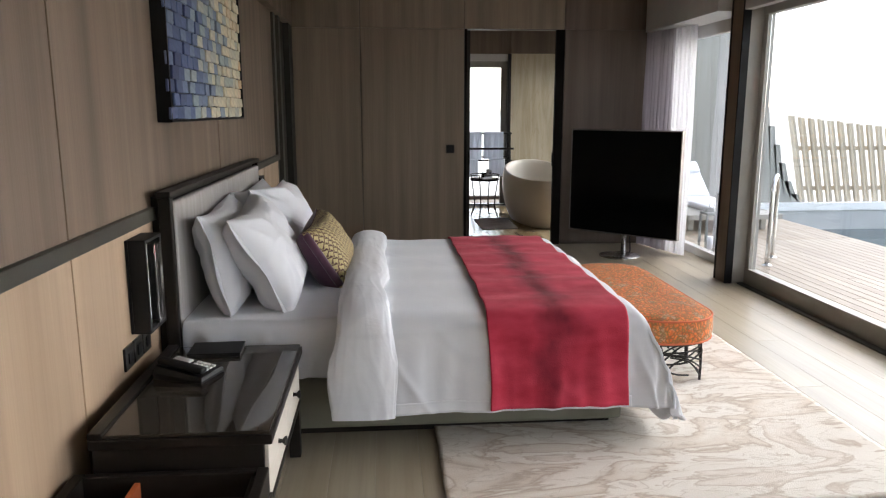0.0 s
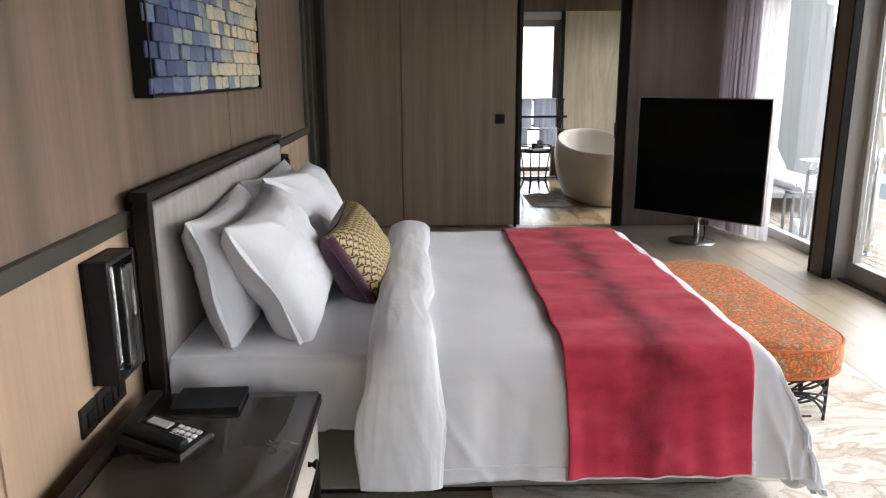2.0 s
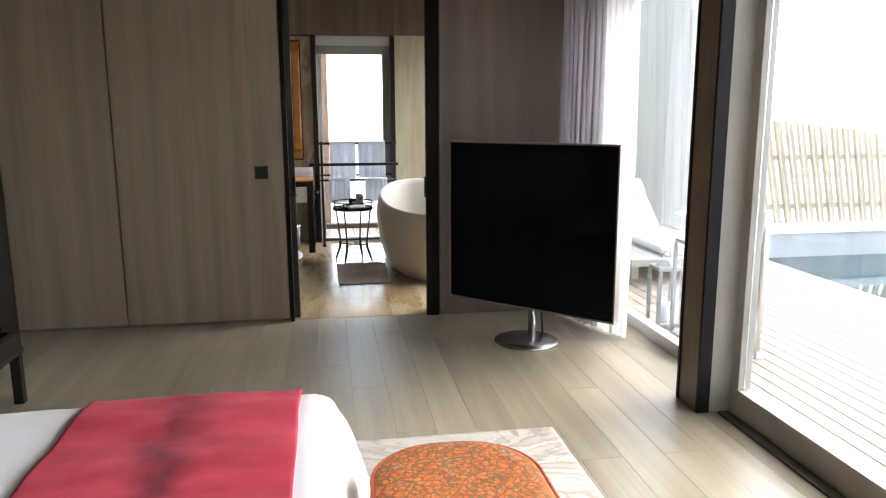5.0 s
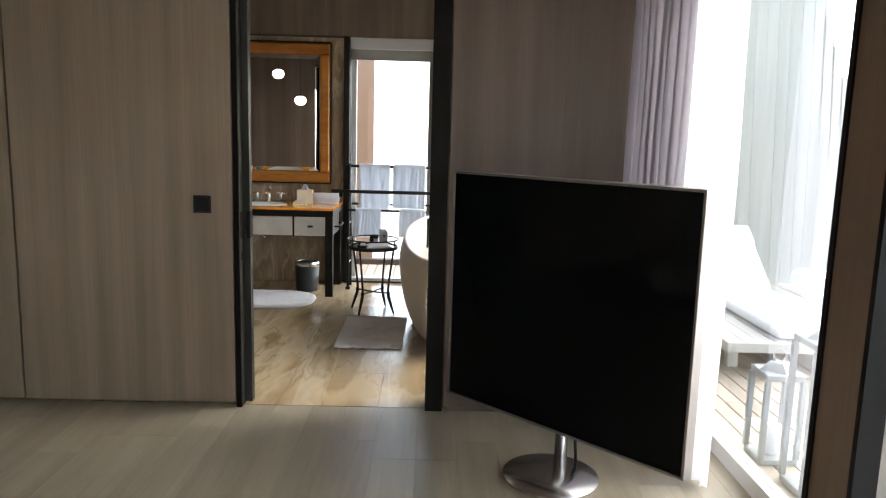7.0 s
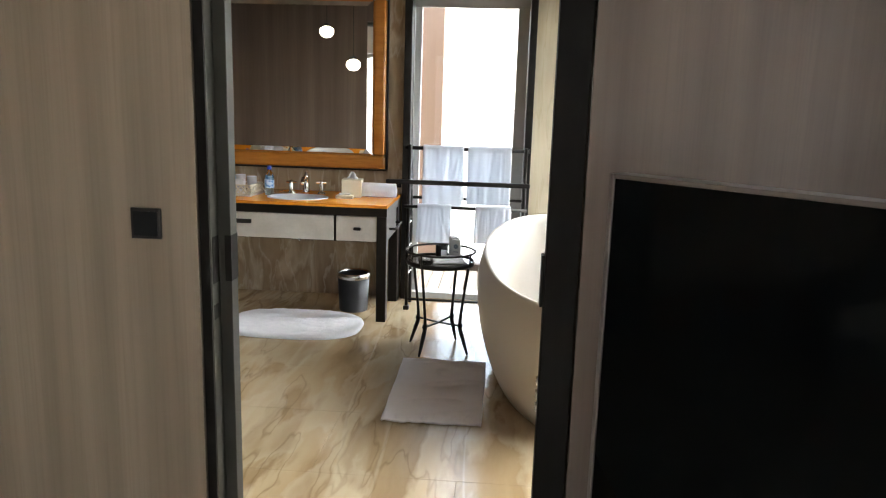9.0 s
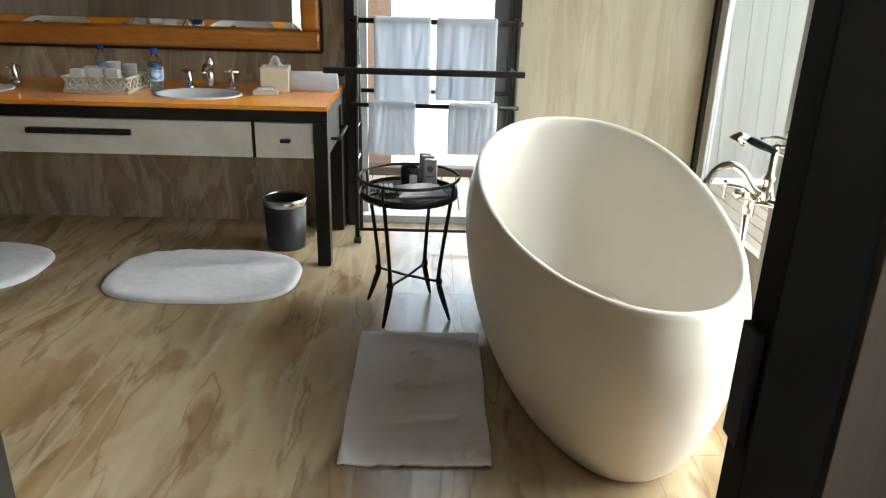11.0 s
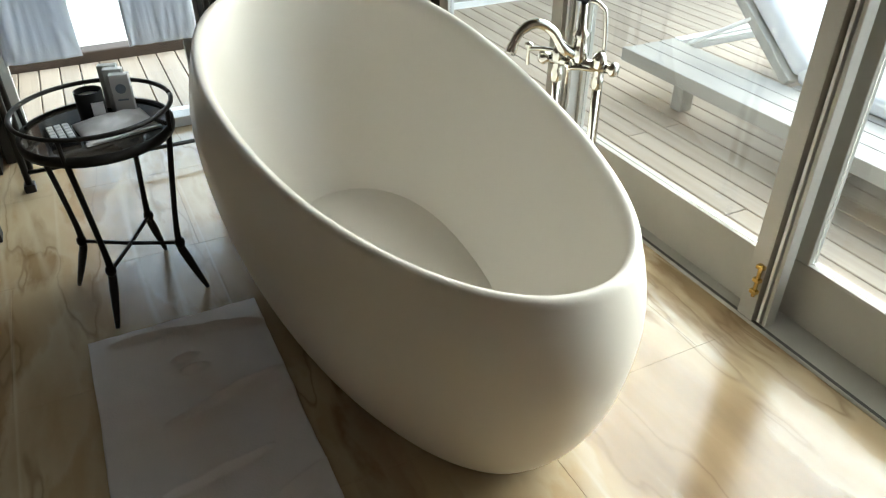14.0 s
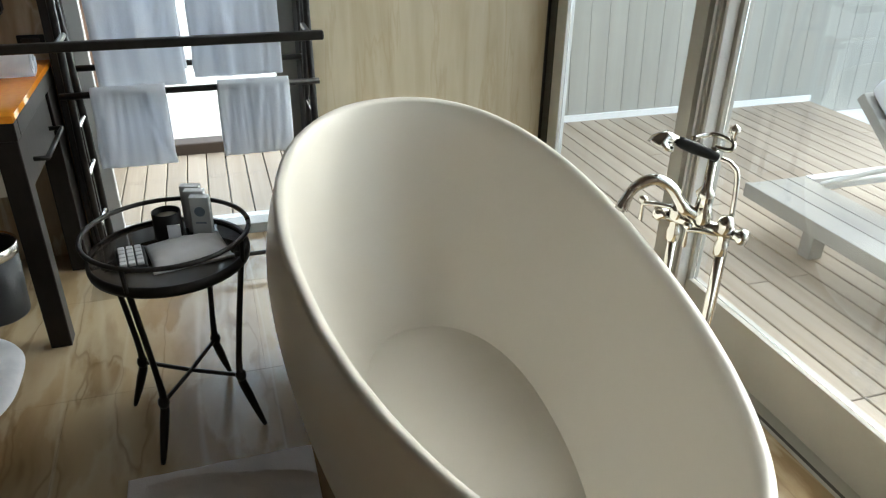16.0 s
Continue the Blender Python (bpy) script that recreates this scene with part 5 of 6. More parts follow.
part("flap", box(-0.106, 0.106, -0.081, 0.078, 0.0125, 0.018, 0.002), M["gloss_black"], folder)


# ---- wall lamps and switches ----
def wall_lamp(y):
    w = thing("wall_lamp", (-0.985, y, 0.63), "black box-framed wall lamp with clear glass shade", "lamp", "wall lamps")
    part("back_plate", box(0.0, 0.012, -0.1, 0.1, 0.0, 0.37, 0.003), M["gloss_black"], w)
    for a in (-0.1, 0.085):
        part("side_frame", box(0.0125, 0.078, a, a + 0.015, 0.0, 0.37, 0.003), M["gloss_black"], w)
    part("top_frame", box(0.0125, 0.078, -0.0845, 0.0845, 0.355, 0.37, 0.003), M["gloss_black"], w)
    part("bottom_frame", box(0.0125, 0.078, -0.0845, 0.0845, 0.0, 0.015, 0.003), M["gloss_black"], w)
    part("glass_shade", box(0.045, 0.095, -0.045, 0.045, 0.025, 0.345, 0.008), M["lamp_glass"], w, "clear glass shade")
    part("holder", box(0.013, 0.043, -0.02, 0.02, 0.16, 0.24, 0.004), M["steel"], w)
    return w


wall_lamp(2.905)
wall_lamp(5.57)
for y, z in ((2.745, 0.56), (2.85, 0.56), (2.955, 0.56)):
    s = thing("switch_plate", (-0.985, y, z), "dark bronze switch and socket plate on the wainscot", "switch", "bedside switch plates")
    part("plate", box(0.0, 0.01, -0.047, 0.047, -0.045, 0.045, 0.003), M["black_metal"], s)
    part("rocker", box(0.0105, 0.016, -0.022, 0.022, -0.022, 0.022, 0.002), M["gloss_black"], s)
s = thing("switch_plate", (0.735, 7.979, 1.078), "square dark switch plate on the veneered panel", "switch")
part("plate", box(-0.045, 0.045, -0.009, 0.0, -0.045, 0.045, 0.003), M["black_metal"], s)
part("rocker", box(-0.036, 0.036, -0.0125, -0.0095, -0.036, 0.036, 0.001), M["gloss_black"], s)

# ---- mosaic art ----
art = thing("mosaic_art", (-0.988, 4.2, 1.435), "blue to cream relief mosaic picture in a deep black frame", "picture")
part("backing", box(0.0, 0.045, -0.84, 0.84, 0.01, 0.79), M["gloss_black"], art)
for a, b, c, d in ((-0.855, -0.841, 0.0, 0.8), (0.841, 0.855, 0.0, 0.8), (-0.84, 0.84, 0.0, 0.009), (-0.84, 0.84, 0.791, 0.8)):
    part("frame", box(0.0, 0.065, a, b, c, d, 0.002), M["gloss_black"], art, "black frame")
random.seed(5)
tile_mesh = None
for r in range(13):
    for c in range(15):
        if tile_mesh is None:
            tile = part("mosaic_tile", box(-0.006, 0.006, -0.054, 0.054, -0.029, 0.029, 0.003, seg=1), M["mosaic"], art)
            tile_mesh = tile.data
        else:
            tile = new("mosaic_tile", tile_mesh)
            tile.parent = art
        off = 0.055 * (r % 2) - 0.027
        tile.matrix_basis = pose(0.052 + 0.01 * random.random(), -0.78 + c * 0.1115 + off + 0.012 * (random.random() - 0.5), 0.042 + r * 0.0595, 7 * (random.random() - 0.5), 7 * (random.random() - 0.5), 5 * (random.random() - 0.5)) @ Matrix.Diagonal((1, 0.85 + 0.25 * random.random(), 0.9 + 0.16 * random.random(), 1))

# ---- bathroom: the tub ----
def tub_ring(su, sv, z_of, n=96, grow=0.0):
    out = []
    for i in range(n):
        a = 2 * math.pi * i / n
        c, s = math.cos(a), math.sin(a)
        e = 2 / 2.2
        u = math.copysign(abs(c) ** e, c)
        v = math.copysign(abs(s) ** e, s) * (1 + 0.2 * u)
        out.append((v * (0.419 * sv + grow), u * (0.855 * su + grow), z_of(u)))
    return out


def rim_z(u):
    return 0.657 + 0.079 * u + 0.056 * u * u


bathtub = thing("bathtub", pose(2.116, 9.713, 0, 0, 0, 0.7), "freestanding egg-shaped cream stone bathtub on the marble floor", "bathtub")
loops = [tub_ring(0.77, 0.74, lambda u: 0.0)]
for k in range(0, 17):
    f = k / 16
    g = (1 - (1 - f) ** 2.6) ** 0.9
    su, sv = 0.81 + 0.23 * g, 0.79 + 0.29 * g
    if f > 0.7:
        q = (f - 0.7) / 0.3
        su, sv = su - 0.04 * q * q, sv - 0.08 * q * q
    loops.append(tub_ring(su, sv, lambda u, f=f: 0.012 + f * (rim_z(u) - 0.03)))
loops.append(tub_ring(1.0, 1.0, lambda u: rim_z(u) - 0.007, grow=-0.002))
loops.append(tub_ring(1.0, 1.0, lambda u: rim_z(u), grow=-0.011))
loops.append(tub_ring(1.0, 1.0, lambda u: rim_z(u) - 0.001, grow=-0.022))
loops.append(tub_ring(1.0, 1.0, lambda u: rim_z(u) - 0.012, grow=-0.031))
for k in range(1, 17):
    f = 1 - k / 16
    g = 1 - (1 - f) ** 2.0
    loops.append(tub_ring(0.62 + 0.345 * g, 0.54 + 0.385 * g, lambda u, f=f: 0.13 + f * (rim_z(u) - 0.15)))
part("shell", rings(loops, True, True, False), M["tub"], bathtub, "", True)
floor_loops = [tub_ring(0.622 * k, 0.542 * k, lambda u, k=k: 0.126 + 0.004 * k ** 4) for k in (1.0, 0.97, 0.9, 0.6, 0.05)]
part("tub_floor", rings(floor_loops, True, False, True), M["tub"], bathtub, "", True)

# ---- tub filler ----
tap = thing("tub_filler", (0, 0, 0), "polished nickel freestanding bath filler with hand shower", "faucet")
A, B = Vector((2.722, 9.672, 0)), Vector((2.655, 9.775, 0))
C = (A + B) / 2
for q in (A, B):
    part("riser", sweep([q, q + Vector((0, 0, 0.66))], 0.0105, 14), M["chrome"], tap, "", True)
    part("floor_flange", moved(lathe([(0.001, 0), (0.035, 0), (0.033, 0.008), (0.018, 0.018), (0.001, 0.018)], 20), Matrix.Translation(q)), M["chrome"], tap, "", True)
    part("union", moved(lathe([(0.011, 0.6), (0.017, 0.605), (0.017, 0.63), (0.013, 0.64), (0.013, 0.66), (0.019, 0.668), (0.02, 0.69), (0.013, 0.705), (0.001, 0.71)], 16), Matrix.Translation(q)), M["chrome"], tap, "", True)
d = (A - B).normalized()
part("valve_body", sweep([B - d * 0.02 + Vector((0, 0, 0.665)), A + d * 0.02 + Vector((0, 0, 0.665))], 0.0155, 14), M["chrome"], tap, "", True)
for s_, q in ((1, A), (-1, B)):
    e = q + d * s_ * 0.02 + Vector((0, 0, 0.665))
    part("valve_knob", sweep([e, e + d * s_ * 0.012, e + d * s_ * 0.02, e + d * s_ * 0.035], [0.014, 0.014, 0.022, 0.018], 14), M["chrome"], tap, "", True)
side = Vector((-0.84, 0.54, 0)).normalized()
for q, z in ((A, 0.655), (B, 0.69)):
    lever = bend([q + Vector((0, 0, z)), q + side * 0.05 + Vector((0, 0, z + 0.005)), q + side * 0.085 + Vector((0, 0, z + 0.004))], 4)
    part("lever", sweep(lever, 0.007, 8), M["chrome"], tap, "", True)
    part("lever_end", moved(lathe([(0.001, -0.05), (0.006, -0.045), (0.004, 0.0), (0.011, 0.008), (0.011, 0.016), (0.001, 0.02)], 12), Matrix.Translation(lever[-1])), M["chrome"], tap, "", True)
Cz = C + Vector((0, 0, 0.665))
part("centre_column", moved(lathe([(0.02, 0.0), (0.028, 0.02), (0.02, 0.05), (0.017, 0.07), (0.024, 0.085), (0.012, 0.1), (0.009, 0.2), (0.001, 0.202)], 18), Matrix.Translation(Cz)), M["chrome"], tap, "", True)
part("spout", sweep(bend([Cz + Vector((0, 0, 0.02)), Cz + Vector((-0.045, 0.01, 0.045)), Cz + Vector((-0.085, 0.02, 0.1)), Cz + Vector((-0.13, 0.03, 0.122)), Cz + Vector((-0.175, 0.04, 0.1)), Cz + Vector((-0.2, 0.045, 0.045))], 6), [0.0165] * 8 + [0.014] * 15 + [0.0125] * 5 + [0.016] * 3, 14), M["chrome"], tap, "", True)
top = Cz + Vector((0.0, 0.0, 0.202))
part("cradle", sweep(bend([top, top + Vector((0.02, -0.03, 0.0)), top + Vector((0.03, -0.02, 0.015)), top + Vector((0.015, 0.03, 0.02)), top + Vector((-0.04, 0.035, 0.012))], 5), 0.006, 8), M["chrome"], tap, "", True)
fin = top + Vector((0.03, -0.02, 0.018))
part("finial", moved(lathe([(0.001, 0), (0.008, 0.002), (0.005, 0.014), (0.012, 0.022), (0.012, 0.032), (0.001, 0.04)], 12), Matrix.Translation(fin)), M["chrome"], tap, "", True)
h0, h1 = top + Vector((-0.105, 0.045, 0.02)), top + Vector((0.01, -0.015, -0.025))
part("hand_grip", sweep([h0 + (h1 - h0) * k for k in (0.2, 0.3, 0.5, 0.8, 0.95)], [0.011, 0.014, 0.015, 0.012, 0.011], 12), M["gloss_black"], tap, "dark grip", True)
part("hand_shower", sweep([h0 + Vector((-0.012, 0.002, -0.025)), h0 + Vector((-0.006, 0.002, -0.012)), h0, h0 + (h1 - h0) * 0.2], [0.033, 0.03, 0.016, 0.011], 16), M["chrome"], tap, "", True)
hose = bend([h1, h1 + Vector((0.022, -0.018, -0.012)), h1 + Vector((0.036, -0.03, -0.06)), h1 + Vector((0.04, -0.036, -0.3)), h1 + Vector((0.034, -0.04, -0.6)), h1 + Vector((0.02, -0.03, -0.74)), C + Vector((0.0, 0.0, 0.06)), C + Vector((0.0, 0.0, 0.012))], 8)
part("hose", sweep(hose, 0.0065, 8), M["chrome"], tap, "ribbed metal hose", True)

# ---- vanity ----
vanity = thing("vanity", (0, 0, 0), "long dark wood vanity with amber glass top and pale drawers", "vanity")
VX0, VX1, VY0, VY1 = -1.58, 1.03, 10.64, 11.335


def top_cell(x0, x1, cx, cy, rx, ry, z0, z1, n=64):
    hole, rect = [], []
    for i in range(n):
        a = 2 * math.pi * i / n
        c, s = math.cos(a), math.sin(a)
        hole.append((cx + rx * c, cy + ry * s))
        k = min(((x1 - cx) / c if c > 0 else (x0 - cx) / c) if abs(c) > 1e-9 else 9e9, ((VY1 - cy) / s if s > 0 else (VY0 - cy) / s) if abs(s) > 1e-9 else 9e9)
        rect.append((cx + k * c, cy + k * s))
    for corner in ((x0, VY0), (x1, VY0), (x0, VY1), (x1, VY1)):
        j = min(range(n), key=lambda i: (rect[i][0] - corner[0]) ** 2 + (rect[i][1] - corner[1]) ** 2)
        rect[j] = corner
    return rings([[(*p, z0) for p in hole], [(*p, z1) for p in hole], [(*p, z1) for p in rect], [(*p, z0) for p in rect]])


for x0, x1, cx in ((-0.2, VX1, 0.365), (VX0, -0.203, -0.75)):
    part("counter_top", top_cell(x0, x1, cx, 10.905, 0.2, 0.145, 0.772, 0.792), M["amber"], vanity, "glossy amber glass counter")
    b = part("basin", moved(rings([[(0.2 * r * math.cos(2 * math.pi * i / 48), 0.145 * r * math.sin(2 * math.pi * i / 48), z) for i in range(48)] for r, z in ((1.06, -0.002), (1.06, 0.004), (1.02, 0.006), (0.97, 0.002), (0.93, -0.03), (0.8, -0.09), (0.5, -0.13), (0.1, -0.14))], True, False, True), Matrix.Translation((cx, 10.905, 0.793))), M["porcelain"], vanity, "oval white porcelain basin", True)
    part("waste", moved(lathe([(0.001, 0.004), (0.02, 0.003), (0.022, 0.0)], 16), Matrix.Translation((cx, 10.905, 0.655))), M["chrome"], b)
    pipe = part("trap_pipe", sweep([(cx, 10.905, 0.66), (cx, 10.905, 0.5), (cx + 0.02, 10.905, 0.49)], 0.014, 10), M["chrome"], vanity, "chrome waste pipe", True)
part("top_frame", box(VX0, VX1, VY0 + 0.002, VY0 + 0.05, 0.716, 0.771, 0.003), M["wenge"], vanity)
part("top_frame", box(VX1 - 0.05, VX1, VY0 + 0.052, VY1, 0.716, 0.771, 0.003), M["wenge"], vanity)
part("apron_rail", box(VX0 + 0.05, VX1 - 0.05, VY0 + 0.03, VY0 + 0.05, 0.54, 0.715), M["wenge"], vanity)
for a, b in ((0.69, 0.975), (-0.52, 0.672), (-0.86, -0.54), (-1.52, -0.88)):
    dr = part("drawer", box(a, b, VY0 + 0.012, VY0 + 0.029, 0.545, 0.712, 0.003), M["drawer_white"], vanity, "limed white drawer front")
    if b - a < 0.5:
        part("knob", box((a + b) / 2 - 0.024, (a + b) / 2 + 0.024, VY0 - 0.016, VY0 + 0.0115, 0.622, 0.64, 0.005), M["black_metal"], dr, "black knob")
    elif a > -0.6:
        part("handle", box(-0.36, 0.12, VY0 - 0.012, VY0 + 0.0115, 0.64, 0.668, 0.004), M["black_metal"], dr, "long black bar handle")
    else:
        part("handle", box(a + 0.1, b - 0.1, VY0 - 0.012, VY0 + 0.0115, 0.64, 0.668, 0.004), M["black_metal"], dr, "long black bar handle")
for x in (VX0 + 0.035, VX1 - 0.035):
    part("leg", box(x - 0.033, x + 0.033, VY0 + 0.004, VY0 + 0.07, 0.0, 0.7155, 0.004), M["wenge"], vanity)
    part("leg", box(x - 0.033, x + 0.033, VY1 - 0.15, VY1 - 0.01, 0.0, 0.7155, 0.004), M["wenge"], vanity)
part("side_rail", box(VX1 - 0.045, VX1 - 0.012, VY0 + 0.071, VY1 - 0.151, 0.54, 0.715, 0.002), M["wenge"], vanity)
part("towel_bar", sweep([(VX1 + 0.0, VY0 + 0.12, 0.62), (VX1 + 0.04, VY0 + 0.12, 0.62), (VX1 + 0.04, VY0 + 0.42, 0.62), (VX1 + 0.0, VY0 + 0.42, 0.62)], 0.008, 8), M["black_metal"], vanity, "black side towel bar", True)


def basin_tap(cx):
    t = thing("basin_faucet", Matrix.Translation((cx, 11.13, 0.792)) @ Matrix.Scale(1.3, 4), "three-piece polished nickel basin faucet with cross handles", "faucet", "basin faucets")
    part("spout", sweep(bend([(0, 0, 0), (0, 0, 0.06), (0, -0.015, 0.085), (0, -0.06, 0.085), (0, -0.09, 0.065)], 5), [0.017] * 5 + [0.014] * 11 + [0.011] * 5, 12), M["chrome"], t, "", True)
    part("spout_finial", moved(lathe([(0.014, 0.08), (0.016, 0.1), (0.008, 0.108), (0.01, 0.116), (0.001, 0.122)], 14), Matrix.Translation((0, 0, 0))), M["chrome"], t, "", True)
    for sx in (-0.085, 0.085):
        part("handle_body", moved(lathe([(0.022, 0), (0.022, 0.006), (0.012, 0.014), (0.014, 0.045), (0.009, 0.06), (0.012, 0.07), (0.001, 0.074)], 14), Matrix.Translation((sx, 0, 0))), M["chrome"], t, "", True)
        part("cross_handle", sweep([(sx - 0.028, 0, 0.062), (sx + 0.028, 0, 0.062)], 0.005, 8), M["chrome"], t)
        part("cross_handle", sweep([(sx, -0.028, 0.062), (sx, 0.028, 0.062)], 0.005, 8), M["chrome"], t)
    return t


basin_tap(0.365)
basin_tap(-0.75)

# mirror
mirror = thing("mirror", (-0.3, 11.338, 0.97), "large wall mirror in a golden-brown burnished wood frame", "mirror")
MW, MH, FW = 1.212, 1.3, 0.1
for a, b, c, d in ((-MW, MW, 0.0, FW), (-MW, MW, MH - FW, MH), (-MW, -MW + FW, FW, MH - FW), (MW - FW, MW, FW, MH - FW)):
    part("frame", box(a, b, -0.05, 0.0, c + (0.0005 if c == FW else 0), d - (0.0005 if c == FW else 0), 0.022, seg=4), M["burnished"], mirror, "golden-brown burnished frame")
for a, b, c, d in ((-MW - 0.006, MW + 0.006, -0.012, -0.0005), (-MW - 0.006, MW + 0.006, MH + 0.0005, MH + 0.012), (-MW - 0.012, -MW - 0.0005, -0.0005, MH), (MW + 0.0005, MW + 0.012, -0.0005, MH)):
    part("outer_edge", box(a, b, -0.04, 0.0, c, d, 0.002), M["wenge"], mirror)
part("glass", box(-MW + FW + 0.045, MW - FW - 0.045, -0.02, -0.012, FW + 0.045, MH - FW - 0.045, 0.001), M["mirror"], mirror, "mirror glass")
i0, i1, j0, j1, wd = -MW + FW, MW - FW, FW, MH - FW, 0.045
for quad in (((i0, j0), (i1, j0), (i1 - wd, j0 + wd), (i0 + wd, j0 + wd)), ((i0, j1), (i1, j1), (i1 - wd, j1 - wd), (i0 + wd, j1 - wd)), ((i0, j0), (i0, j1), (i0 + wd, j1 - wd), (i0 + wd, j0 + wd)), ((i1, j0), (i1, j1), (i1 - wd, j1 - wd), (i1 - wd, j0 + wd))):
    bm = bmesh.new()
    fr = [bm.verts.new((x, -0.011 if k < 2 else -0.022, z)) for k, (x, z) in enumerate(quad)]
    bk = [bm.verts.new((x, -0.008, z)) for x, z in quad]
    bm.faces.new(fr), bm.faces.new(bk[::-1])
    for k in range(4):
        bm.faces.new((fr[k], bk[k], bk[(k + 1) % 4], fr[(k + 1) % 4]))
    bmesh.ops.recalc_face_normals(bm, faces=bm.faces[:])
    part("bevel_strip", bm, M["mirror"], mirror, "bevelled mirror strip")
socket = thing("switch_plate", (0.985, 11.339, 0.86), "small black socket plate above the vanity", "socket")
part("plate", box(-0.045, 0.045, -0.01, 0.0, -0.022, 0.022, 0.003), M["gloss_black"], socket)
part("insert", box(-0.03, 0.03, -0.013, -0.0105, -0.012, 0.012, 0.001), M["black_metal"], socket)

# things on the vanity
def tissue_box(x):
    t = thing("tissue_box", pose(x, 11.07, 0.792, 0, 0, 4), "cream tissue box cover with a tissue pulled up", "tissue box", "tissue boxes")
    part("cover", box(-0.07, 0.07, -0.065, 0.065, 0.0, 0.125, 0.004), M["cream_box"], t)
    part("tissue", sheet(lambda u, v: (0.04 * (u - 0.5) * 2 * (1 - 0.75 * v) + 0.008 * wave(u * 5, v * 4), 0.02 * math.sin(u * 6) * (1 - v), 0.126 + 0.05 * v), 12, 8, 0.001), M["linen"], t, "white tissue", True)
    return t


tissue_box(0.715)
tissue_box(-1.06)
soap = thing("soap_dish", pose(0.685, 10.95, 0.792, 0, 0, 4), "cream soap dish with a bar of soap", "soap dish")
part("dish", box(-0.06, 0.06, -0.035, 0.035, 0.0, 0.022, 0.004), M["cream_box"], soap)
part("bar", box(-0.04, 0.04, -0.022, 0.022, 0.0225, 0.036, 0.006), M["porcelain"], soap, "white soap bar", True)
roll = thing("rolled_towel", (0.9, 11.1, 0.842), "rolled white hand towel on the vanity", "towel")
part("roll", moved(rings([[(x, (0.05 + 0.002 * wave(x * 20, k)) * math.cos(2 * math.pi * k / 24), (0.05 + 0.002 * wave(x * 20, k)) * math.sin(2 * math.pi * k / 24)) for k in range(24)] for x in (-0.12, -0.06, 0.0, 0.06, 0.12)], True, True, True), Matrix.Identity(4)), M["towel"], roll, "", True)
part("spiral_end", moved(sweep([(0.0, (0.012 + 0.0016 * k) * math.cos(k * 0.55), (0.012 + 0.0016 * k) * math.sin(k * 0.55)) for k in range(24)], 0.003, 5), Matrix.Translation((0.121, 0, 0))), M["towel"], roll, "", True)

tray = thing("amenity_basket", pose(-0.1, 10.96, 0.792, 0, 0, -3), "cream lattice amenity tray holding glasses and boxes", "tray")
part("bottom", box(-0.16, 0.16, -0.12, 0.12, 0.0, 0.008, 0.002), M["cream_box"], tray)
for sgn in (-1, 1):
    for zz in (0.009, 0.07):
        part("rail", box(-0.16, 0.16, sgn * 0.116 - 0.004, sgn * 0.116 + 0.004, zz, zz + 0.01, 0.001), M["cream_box"], tray)
        part("rail", box(sgn * 0.156 - 0.004, sgn * 0.156 + 0.004, -0.111, 0.111, zz, zz + 0.01, 0.001), M["cream_box"], tray)
    for k in range(8):
        for lean in (-1, 1):
            part("lattice_slat", sweep([(-0.15 + k * 0.04 + (0.0 if lean > 0 else 0.04), sgn * 0.116, 0.018), (-0.15 + k * 0.04 + (0.04 if lean > 0 else 0.0), sgn * 0.116, 0.071)], 0.0048, 4), M["cream_box"], tray)
    for k in range(5):
        for lean in (-1, 1):
            part("lattice_slat", sweep([(sgn * 0.156, -0.105 + k * 0.042 + (0.0 if lean > 0 else 0.042), 0.018), (sgn * 0.156, -0.105 + k * 0.042 + (0.042 if lean > 0 else 0.0), 0.071)], 0.0048, 4), M["cream_box"], tray)
random.seed(3)
for x, y, hh in ((0.02, 0.06, 0.12), (0.1, 0.06, 0.11)):
    g = thing("tumbler", (-0.1 + x, 10.96 + y, 0.8005), "clear glass tumbler in the amenity tray", "glass", "tumblers")
    part("glass", lathe([(0.001, 0.0), (0.028, 0.0), (0.034, hh), (0.031, hh), (0.026, 0.008), (0.001, 0.008)], 20), M["pouch"], g, "", True)
    part("paper_lid", lathe([(0.001, hh + 0.001), (0.035, hh + 0.001), (0.035, hh + 0.004), (0.001, hh + 0.004)], 20), M["linen"], g, "white paper lid")
for x, y in ((-0.09, 0.06), (-0.03, -0.04), (0.05, -0.03), (-0.11, -0.05)):
    bx = thing("amenity_box", (-0.1 + x, 10.96 + y, 0.8005), "small white amenity carton in the tray", "box", "amenity boxes")
    part("carton", box(-0.03, 0.03, -0.02, 0.02, 0.0, 0.1, 0.002), M["white_plastic"], bx)
    part("print_band", box(-0.031, 0.031, -0.021, 0.021, 0.03, 0.055, 0.001), M["grey_plastic"], bx, "grey printed band")
